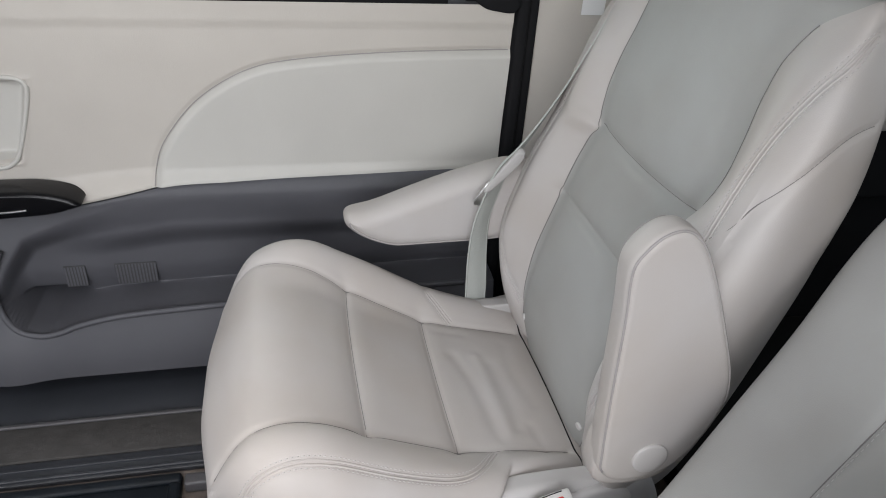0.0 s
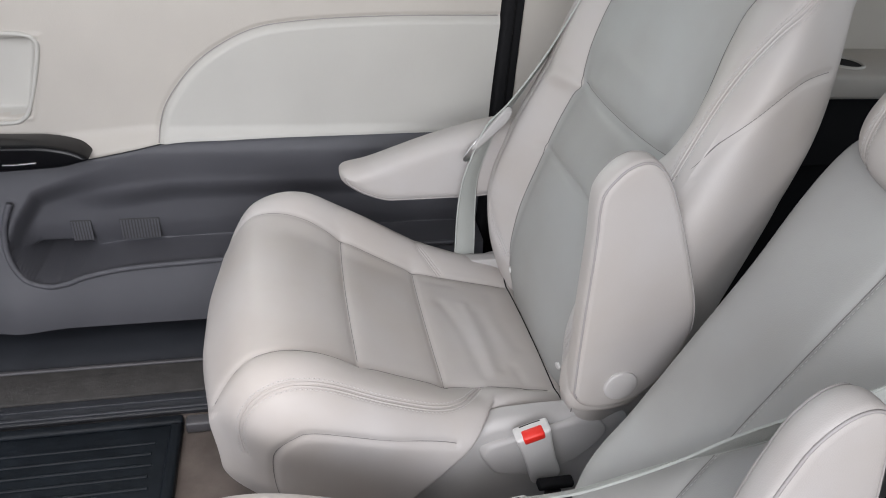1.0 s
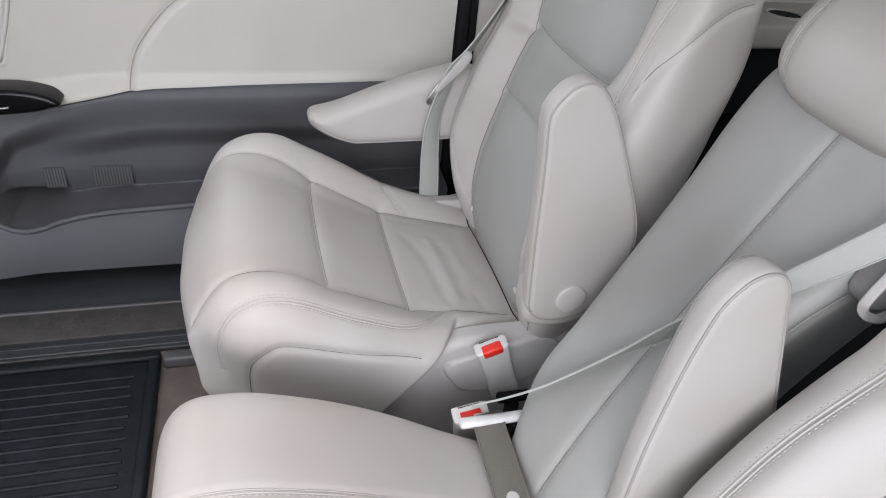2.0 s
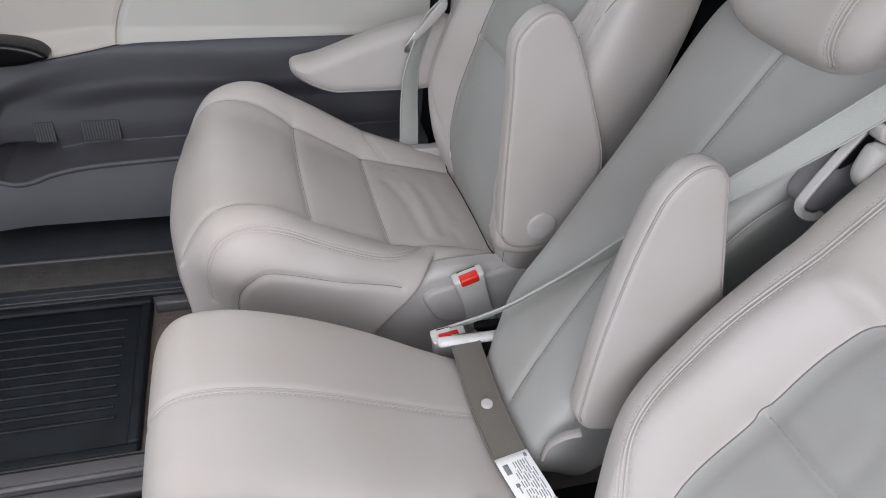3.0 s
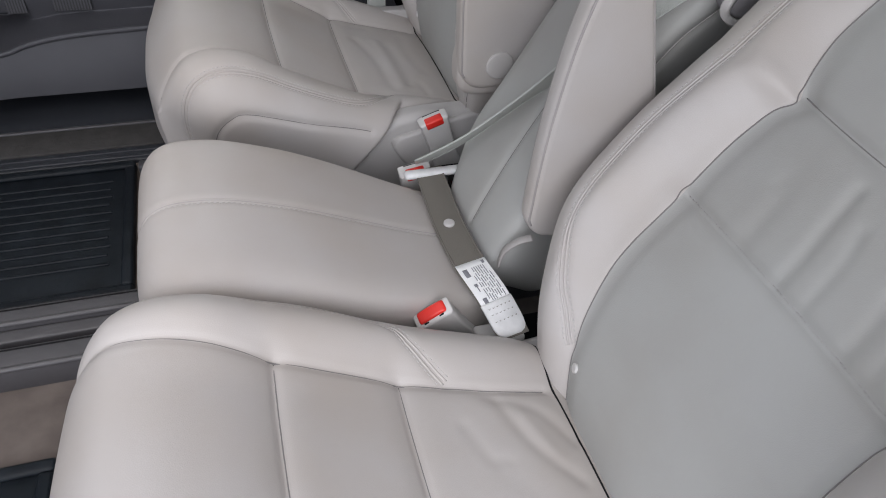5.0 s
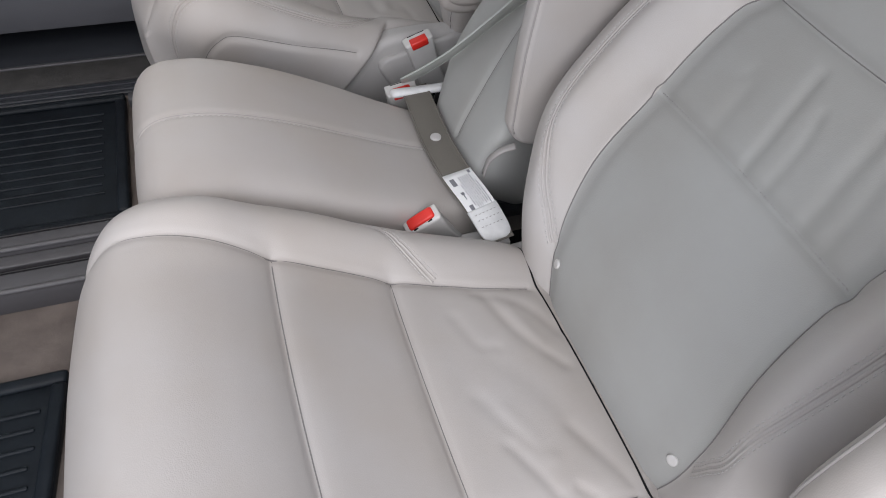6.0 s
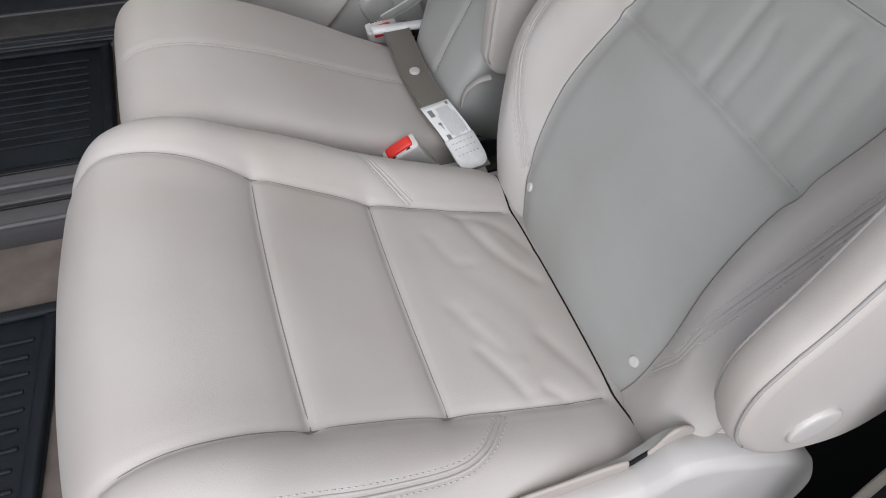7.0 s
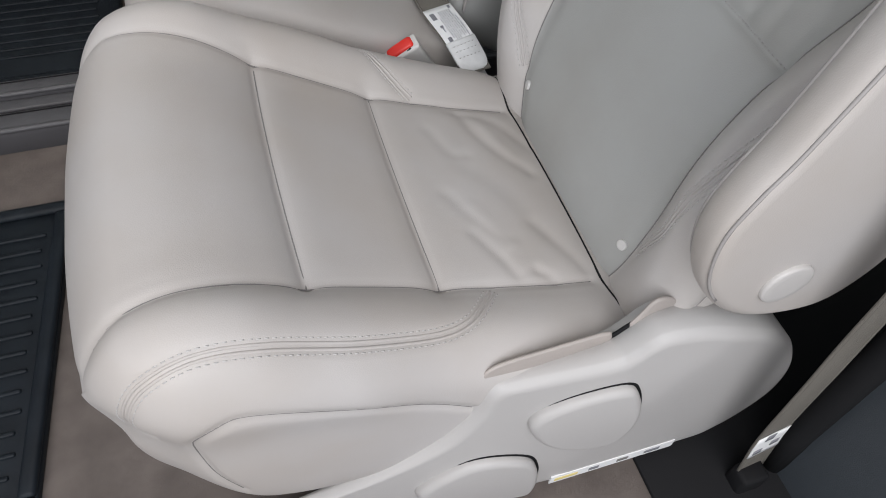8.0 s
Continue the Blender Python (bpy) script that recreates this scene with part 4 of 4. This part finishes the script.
    mesh_part("door_shell", *box_data(-1.06, 0.35, 1.712, 1.74, -0.02, 0.80, 0.01), DARK, door)
    mesh_part("window_seal", *box_data(-1.06, 0.215, 1.585, 1.605, 0.783, 0.797, 0.003), SEAL_SHADE, door, "black rubber window seal")
    mesh_part("window_corner", *slab_data(spline([(0.262, 0.802), (0.280, 0.782), (0.305, 0.774), (0.345, 0.772), (0.348, 0.802)], 30, True), 1.578, 1.60, 0.003, 3), SEAL_SHADE, door, "black trim at the window's lower corner")
    mesh_part("window_frame", *box_data(0.245, 0.35, 1.60, 1.66, 0.785, 1.22, 0.012), SEAL_SHADE, door, "black window frame post")
    mesh_part("window_frame", *box_data(-1.06, -0.98, 1.60, 1.66, 0.785, 1.22, 0.012), SEAL_SHADE, door)
    pane = mesh_part("window_pane", *box_data(-0.98, 0.25, 1.635, 1.640, 0.79, 1.22, 0), GLASS, door, "lightly tinted window glass", smooth=False)
    pane.visible_shadow = False
    return door


sliding_door()
handle = root("door_handle", "gloss black inner door handle and switch panel", "door handle", (0, 0, 0))
mesh_part("bezel", *slab_data(spline([(-0.80, 0.452), (-0.60, 0.455), (-0.54, 0.452), (-0.497, 0.441), (-0.474, 0.425), (-0.490, 0.416), (-0.56, 0.404), (-0.80, 0.398)], 70, True), 1.530, 1.600, 0.010), BLACK, handle)
# the glint on the gloss black handle, modelled as a bright tube
mesh_part("highlight_line", *tube_data(spline([(-0.625, 1.531, 0.417), (-0.60, 1.529, 0.418), (-0.565, 1.529, 0.421)], 20), 0.0022, 8), METAL, handle, "thin bright edge of the handle")

# ---- walls that close the car ----
def wall(name, label, *boxes, mat=CREAM):
    ob = mesh_part(name, *joined(*[box_data(*b) for b in boxes]), mat, smooth=False)
    return tagged(ob, label, "wall", kind="structure")


wall("wall_far", "cream pillar and upper side trim of the far side", (0.40, 2.3, 1.61, 1.70, 0.42, 0.90), (0.40, 0.66, 1.60, 1.70, 0.90, ROOFZ), (2.1, 2.3, 1.58, 1.70, 0.90, ROOFZ),
     (-1.2, -1.06, 1.58, 1.70, -0.06, ROOFZ), (-2.4, 2.3, 1.60, 1.72, 1.20, ROOFZ))
# the shade below the side shelf is put in as black colour
wall("wall_far_lower", "lower side wall behind the far seat, coloured black as shade", (0.40, 2.3, 1.50, 1.68, -0.06, 0.42), (0.98, 2.2, 1.46, 1.60, 0.40, 0.575), mat=SEAL_SHADE)
wall("wall_rear", "plain closing tailgate trim behind the rear seats", (2.25, 2.35, NEAR, FAR, -0.06, 0.8))
wall("wall_front", "plain closing front end of the cabin", (-2.4, -2.3, NEAR, FAR, -0.06, 0.75))
# black here stands for the dark, unlit space behind the near seat
wall("wall_near", "near side body pillars beside the open door, blackened as shade", (0.75, 2.3, -0.36, -0.30, -0.06, 0.8), (0.47, 0.90, -0.36, -0.30, 0.64, ROOFZ), (-2.4, -1.0, -0.36, -0.30, -0.06, 0.75), (-1.1, -1.0, -0.36, -0.30, 0.75, ROOFZ), mat=TRIM_BLACK)
seal = mesh_part("door_seal", *joined(box_data(0.352, 0.378, 1.585, 1.66, 0.02, 1.2, 0.008), box_data(0.378, 0.40, 1.60, 1.66, 0.02, 1.2, 0.006)), SEAL_SHADE)
tagged(seal, "black rubber weather seal at the rear edge of the far door", "door seal", kind="structure")

shelf = root("side_shelf", "cream moulded side shelf with a cup holder beside the third row", "side shelf")
mesh_part("shelf_top", *box_data(0.95, 2.2, 1.42, 1.62, 0.575, 0.633, 0.012), CREAM, shelf)
mesh_part("cup_holder", *[q for q in (tube_data([(1.12 + 0.042 * math.cos(a), 1.50 + 0.042 * math.sin(a), 0.634) for a in np.linspace(0, 2 * math.pi, 32, endpoint=False)], 0.004, 8, True))], CREAM_SOFT, shelf)
V, F = disc_data((0, 0), 0.040, 0, 0.0015, 32)
mesh_part("cup_well", V, F, SEAL_SHADE, shelf, "dark cup well", Matrix.Translation((1.12, 1.50, 0.632)) @ Matrix.Rotation(radians(90), 4, "X"))

sticker = root("warning_label", "small white printed warning label on the cream pillar", "label", (0.513, 1.607, 0.79))
mesh_part("paper", *box_data(-0.024, 0.024, -0.0008, 0.0, -0.027, 0.03, 0), LABEL, sticker, smooth=False)
for k, z in enumerate((0.016, 0.010, 0.004)):
    mesh_part("print_bar", *box_data(-0.020, 0.016 - 0.004 * k, -0.0014, -0.0008, z, z + 0.0025, 0), INK, sticker, smooth=False)

# ---- floor things ----
sill = mesh_part("door_sill", *joined(box_data(-2.3, 0.4, 1.41, 1.60, -0.05, -0.005, 0.006)), SILL)
tagged(sill, "black plastic step sill under the far door", "sill", kind="structure")



def rail(y0, y1, z1, groove, edge):
    """Moulded rail cover: a flat top, a dark groove and a rounded bright edge."""
    ob = root("seat_rail", "grey plastic seat rail cover along the floor", "seat rail", (0, 0, 0), "floor rails")
    mesh_part("cover", *box_data(-2.0, 0.8, y0, y1, -0.02, z1, 0.006), RAIL, ob)
    mesh_part("groove", *box_data(-2.0, 0.8, groove - 0.0015, groove + 0.0015, z1 - 0.004, z1 + 0.0008, 0), SEAL_SHADE, ob, "thin dark groove", smooth=False)
    mesh_part("edge", *tube_data([(-2.0, edge, z1 - 0.003), (0.8, edge, z1 - 0.003)], 0.0055, 12), RAIL, ob, "rounded rail edge")
    return ob


rail(0.772, 0.816, 0.028, 0.807, 0.777)
rail(0.664, 0.716, 0.036, 0.708, 0.669)
ledge = mesh_part("rail_ledge", *box_data(-2.0, 0.8, 0.741, 0.769, -0.02, 0.020, 0.004), RAIL)
tagged(ledge, "grey plastic ledge between the seat rails", "rail ledge")
slot = mesh_part("rail_slot", *joined(box_data(-2.0, 0.8, 0.717, 0.740, -0.02, 0.006, 0.002), box_data(-2.0, 0.8, 0.769, 0.772, -0.02, 0.008, 0), box_data(-2.0, 0.8, 0.817, 0.824, -0.02, 0.008, 0.002)), SEAL_SHADE)
tagged(slot, "black slots along the seat rails", "rail slot")
# black sheets over the carpet paint the shade behind the seats
well = mesh_part("rear_shade_floor", *joined(box_data(0.28, 1.3, -0.335, 0.62, -0.02, -0.004, 0.003), box_data(0.60, 2.2, 0.624, 1.49, -0.02, 0.045, 0.003)), SEAL_SHADE)
tagged(well, "floor behind the second row seats, coloured black as shade", "floor", kind="structure")
edging = mesh_part("sill_edge", *box_data(-2.3, 0.4, 1.408, 1.418, -0.02, 0.003, 0.003), RAIL)
tagged(edging, "grey plastic edging along the sill", "sill", kind="structure")
strip = mesh_part("carpet_edge", *box_data(-2.0, 0.6, 1.318, 1.408, -0.02, 0.0, 0.004), STRIP)
tagged(strip, "brown-grey carpet strip beside the sill", "carpet", kind="structure")
groove = mesh_part("floor_channel", *joined(box_data(-2.0, 0.6, 1.262, 1.316, -0.02, -0.002, 0.003), box_data(-2.0, 0.6, 1.268, 1.276, -0.004, 0.003, 0.002), box_data(-2.0, 0.6, 1.292, 1.298, -0.004, 0.002, 0.001)), SILL)
tagged(groove, "black grooved floor channel beside the carpet strip", "floor channel", kind="structure")
bar = root("seat_rail", "grey metal seat rail end beside the rubber mat", "seat rail", (0, 0, 0), "floor rails")
mesh_part("cover", *box_data(-0.312, 0.3, 1.205, 1.232, -0.01, 0.016, 0.005), RAIL, bar)


def floor_mat(x0, x1, y0, y1, label, ribs, pitch, x_end, skew=0.0):
    """Rubber tray mat with a raised rim and low ribs that run along the car; skew slants its end."""
    mat = root("floor_mat", label, "floor mat", (0, 0, 0), "rubber floor mats")

    def slanted(data):
        V, F = data
        return [(v[0] + skew * (v[1] - y1) * (v[0] > x0 + 0.1), v[1], v[2]) for v in V], F
    mesh_part("tray", *slanted(box_data(x0, x1, y0, y1, -0.012, 0.003, 0.003)), RUBBER, mat)
    for b in ((x0, x1, y0, y0 + 0.022), (x0, x1, y1 - 0.022, y1), (x1 - 0.022, x1, y0 + 0.022, y1 - 0.022)):
        mesh_part("raised_edge", *slanted(box_data(*b, 0.0, 0.013, 0.006)), RUBBER, mat)
    for k in range(ribs):
        y = y1 - 0.062 - pitch * k
        mesh_part("rib", *slanted(box_data(x0, x_end - 0.004 * (k % 2), y - 0.0035, y + 0.0035, 0.001, 0.0065, 0.0025)), RUBBER, mat)
    return mat


floor_mat(-1.0, -0.318, 0.826, 1.240, "black ribbed rubber floor mat before the centre seat", 11, 0.0262, -0.362)
floor_mat(-1.0, -0.416, 0.00, 0.508, "black ribbed rubber floor mat before the near seat", 14, 0.030, -0.448, 0.085)


# ---- belts and buckles ----
def buckle(at, turn, tip, label, wide=False):
    """Belt buckle: pale housing with a red press button on its slanted head."""
    b = root("seat_belt_buckle", label, "buckle", at, "seat belt buckles")
    b.rotation_euler = (radians(tip), radians(turn), 0)
    out = spline([(-0.0235, 0.0), (-0.0248, 0.05), (-0.0265, 0.078), (-0.022, 0.086), (0.022, 0.086), (0.0265, 0.078), (0.0248, 0.05), (0.0235, 0.0), (0.021, -0.05), (-0.021, -0.05)], 70, True)
    body = mesh_part("housing", *slab_data(out, -0.012, 0.014, 0.005, 4), PALE, b)
    if wide:
        V, F = slab_data(spline([(-0.0195, 0.070), (-0.0205, 0.084), (-0.016, 0.0905), (0.016, 0.0905), (0.0205, 0.084), (0.0195, 0.070), (0.0, 0.068)], 50, True), -0.0068, 0.0112, 0.004, 4)
        for x in (-0.012, 0.011):
            mesh_part("notch", *box_data(x - 0.0035, x + 0.0035, -0.0092, -0.0060, 0.080, 0.0868, 0.0004), SEAL_SHADE, body, "dark notch beside the button")
    else:
        V, F = box_data(-0.0165, 0.0165, -0.0140, 0.0030, 0.0725, 0.0882, 0.003)
    mesh_part("press_button", V, F, RED, b, "bright red press button")
    if not wide:
        mesh_part("slot", *box_data(-0.0165, 0.0165, 0.0090, 0.0110, 0.080, 0.0870, 0.0004), SEAL_SHADE, body, "dark slot for the tongue")
    return b


buckle((0.268, 0.872, 0.208), -20, 8, "pale grey belt buckle with red button beside the far seat")
stay = root("buckle_stay", "black plastic stay under the far seat's belt buckle", "buckle stay", (0.288, 0.842, 0.175))
mesh_part("stay", *box_data(-0.030, 0.028, -0.008, 0.010, 0.001, 0.014, 0.004), SEAL_SHADE, stay)
mesh_part("foot", *box_data(-0.012, 0.010, -0.006, 0.010, -0.175, -0.004, 0.003), SEAL_SHADE, stay)
buckle((0.192, 0.778, 0.180), -10, 17, "pale grey belt buckle holding the centre seat's belt")
buckle((0.158, 0.450, 0.194), -32, 14, "pale grey belt buckle with red button beside the near seat", True)


def strap(name, label, pts, ways, width, mat, n=40):
    P, W = spline(pts, n), spline(ways, n)
    b = root(name, label, "seat belt", (0, 0, 0), "seat belts")
    web = mesh_part("webbing", *ribbon_data(P, W, width), mat, b)
    Wn = W / np.linalg.norm(W, axis=1, keepdims=True)
    for k in (1, -1):
        mesh_part("selvedge", *ribbon_data(P + Wn * k * width * 0.462, W, width * 0.06, 0.0019), mat, web)
    return b, P, W


lap, P, W = strap("seat_belt", "taupe centre lap belt with a sewn white label", [(0.196, 0.738, 0.270), (0.192, 0.67, 0.270), (0.188, 0.593, 0.270), (0.190, 0.51, 0.272), (0.204, 0.44, 0.264), (0.218, 0.385, 0.240)],
                  [(0.99, 0.10, 0.05), (0.985, 0.12, 0.1), (0.98, 0.1, 0.12), (0.98, 0.1, 0.12), (0.97, 0.2, 0.1), (0.97, 0.2, 0.0)], 0.047, WEB)
V, F = ribbon_data(P[24:33] + [0, 0, 0.0022], W[24:33], 0.0455, 0.0008)
paper = mesh_part("sewn_label", V, F, LABEL, lap, "white sewn label with unreadable print")

def along(i0, i1, off, lift, n=6):
    """Points on the lap belt between two stations, moved across it and lifted."""
    idx = np.linspace(i0, i1, n)
    L = np.array([[np.interp(i, np.arange(40), P[:, c]) for c in range(3)] for i in idx])
    Wk = np.array([[np.interp(i, np.arange(40), W[:, c]) for c in range(3)] for i in idx])
    return L + Wk * off + [0, 0, lift], Wk


rng = random.Random(5)
for k in range(8):
    at = 25.2 + 1.6 * (k in (0, 7))
    while at < 31.6:
        run = rng.uniform(0.7, 2.0)
        mesh_part("print_bar", *ribbon_data(*along(at, min(at + run, 31.9), 0.017 - 0.0034 * k, 0.0033), 0.0010, 0.0004), INK, paper)
        at += run + 0.35
for at, run, off, wide in ((24.4, 0.6, 0.0165, 0.004), (25.2, 1.5, -0.0145, 0.007), (28.2, 0.5, -0.013, 0.005), (28.5, 1.2, -0.013, 0.0014), (31.0, 1.0, -0.0135, 0.006)):
    mesh_part("print_mark", *ribbon_data(*along(at, at + run, off, 0.0033), wide, 0.0004), INK, paper)
L, Wk = along(32, 38.6, 0.0, 0.0018, 24)
taper = np.interp(np.linspace(0, 1, 24), [0, 0.60, 0.8, 0.93, 1.0], [1.0, 1.0, 0.93, 0.74, 0.5])
V, F = ribbon_data(L, Wk, 0.048, 0.003)
V = [L[i // 8] + (v - L[i // 8]) * taper[i // 8] for i, v in enumerate(V)]
end = mesh_part("sewn_end", V, F, SLEEVE, lap, "cloudy plastic sleeve over the belt end")
for k, i in enumerate((33.0, 34.0, 35.2)):
    L = [P[int(i)] * (1 - i % 1) + P[int(i) + 1] * (i % 1) + W[int(i)] * u * 0.019 + [0, 0.0016 * (-1) ** q, 0.0040] for q, u in enumerate(np.linspace(-1, 1, 13))]
    mesh_part("zigzag_stitch", *tube_data(L, 0.0005, 5), WEB, end)
mesh_part("anchor_cover", *joined(box_data(0.182, 0.214, 0.408, 0.446, 0.165, 0.205, 0.005), box_data(0.215, 0.248, 0.404, 0.440, 0.165, 0.212, 0.006)), PALE, lap, "pale plastic cover at the belt anchor")
V, F = disc_data((0, 0), 0.0085, 0, 0.004, 24)
mesh_part("stop_button", V, F, THREAD, lap, "pale round stop button", Matrix.Translation((0.188, 0.593, 0.2715)) @ Matrix.Rotation(radians(90), 4, "X"))
tongue = mesh_part("tongue_plate", *joined(box_data(0.152, 0.256, 0.716, 0.733, 0.265, 0.277, 0.005), box_data(0.180, 0.208, 0.732, 0.746, 0.258, 0.265, 0.002)), SLEEVE, lap, "pale plastic belt tongue")
mesh_part("tongue_stop", *box_data(0.232, 0.262, 0.716, 0.733, 0.236, 0.262, 0.003), SEAL_SHADE, tongue, "black block under the tongue")

a = radians(33)
UP, OUT = np.array([math.sin(a), 0, math.cos(a)]), np.array([-math.cos(a), 0, math.sin(a)])
lie = [(-0.005, 0.163, 0.050), (0.05, 0.132, 0.042), (0.11, 0.101, 0.038), (0.21, 0.058, 0.036), (0.295, 0.022, 0.034), (0.425, -0.036, 0.030), (0.51, -0.074, 0.030), (0.61, -0.116, 0.034), (0.72, -0.17, 0.05)]
turns = [(0.0205, -0.029, 0.028)] * 3 + [(0.022, -0.026, 0.027), (0.027, -0.013, 0.025), (0.032, -0.006, 0.0234), (0.0365, 0.008, 0.016), (0.036, 0.012, 0.014), (0.036, 0.012, 0.014)]
strap("seat_belt", "pale centre shoulder belt slung across the backrest to the buckle", [np.array([0.225, 0.595, 0.245]) + UP * p + OUT * d + [0, y, 0] for p, y, d in lie],
      [UP * p + [0, y, 0] + OUT * d for p, y, d in turns], 0.047, WEB_PALE)
far_belt, P, W = strap("seat_belt", "pale belt hanging between the far seat and the door", [(0.254, 1.353, 0.20), (0.251, 1.353, 0.30), (0.247, 1.353, 0.38), (0.249, 1.353, 0.45), (0.264, 1.353, 0.51), (0.283, 1.353, 0.565), (0.316, 1.362, 0.60), (0.360, 1.372, 0.66), (0.394, 1.374, 0.72), (0.432, 1.378, 0.796), (0.476, 1.395, 0.89), (0.51, 1.47, 1.1)],
                       [(0.95, 0.30, 0.0), (0.95, 0.30, 0.0), (0.93, 0.45, 0.0), (0.88, 0.62, -0.06), (0.85, 0.66, -0.05), (0.80, 0.70, -0.05), (0.60, 0.85, -0.20), (0.45, 0.88, -0.26), (0.45, 0.88, -0.26), (0.45, 0.88, -0.26), (0.45, 0.88, -0.26), (0.45, 0.88, -0.26)], 0.047, WEB_PALE, 60)
mesh_part("latch_plate", *slab_data(spline([(0.245, 0.525), (0.252, 0.518), (0.300, 0.566), (0.312, 0.590), (0.300, 0.598), (0.270, 0.562)], 30, True), 1.336, 1.348, 0.004, 3), PLASTIC, far_belt, "pale latch plate with a steel tongue")
mesh_part("steel_tongue", *slab_data(spline([(0.228, 0.500), (0.240, 0.494), (0.262, 0.530), (0.252, 0.538)], 24, True), 1.340, 1.344, 0.0012, 2), METAL, far_belt, "bright steel tongue")
near_belt, P, W = strap("seat_belt", "taupe belt of the near seat running down to its floor anchor", [(0.416, -0.202, 0.0), (0.402, -0.201, 0.065), (0.386, -0.200, 0.145), (0.371, -0.200, 0.285), (0.358, -0.200, 0.40), (0.335, -0.204, 0.62), (0.30, -0.215, 0.95)],
                        [(0.97, 0.10, 0.10)] * 7, 0.047, WEB)
mesh_part("sewn_label", *ribbon_data(P[8:14] + [-0.0006, -0.0022, 0.0006], W[8:14], 0.045, 0.0008), LABEL, near_belt, "crumpled white sewn label")
for i, off in ((9, -0.012), (10, 0.010), (12, -0.004)):
    mesh_part("print_bar", *ribbon_data(P[i:i + 2] + W[i] * off + [-0.0008, -0.0034, 0.0008], W[i:i + 2], 0.012, 0.0004), INK, near_belt)
mesh_part("anchor_bolt", *box_data(0.385, 0.425, -0.225, -0.195, -0.012, 0.03, 0.006), SEAL_SHADE, near_belt, "black floor anchor")
trim = mesh_part("trim_near", *box_data(0.455, 0.78, -0.36, -0.19, -0.06, 0.62, 0.02), TRIM_BLACK, smooth=False)
tagged(trim, "black lower trim beside the near door opening", "trim", kind="structure")
# occlusion shadow between belt and trim, added as a black tube
strip = mesh_part("trim_shade_strip", *tube_data([(0.462, -0.200, -0.02), (0.444, -0.200, 0.10), (0.440, -0.200, 0.30), (0.446, -0.200, 0.62)], 0.017, 14), SEAL_SHADE)
tagged(strip, "black strip for the shade along the trim beside the near door opening", "trim seal", kind="structure")
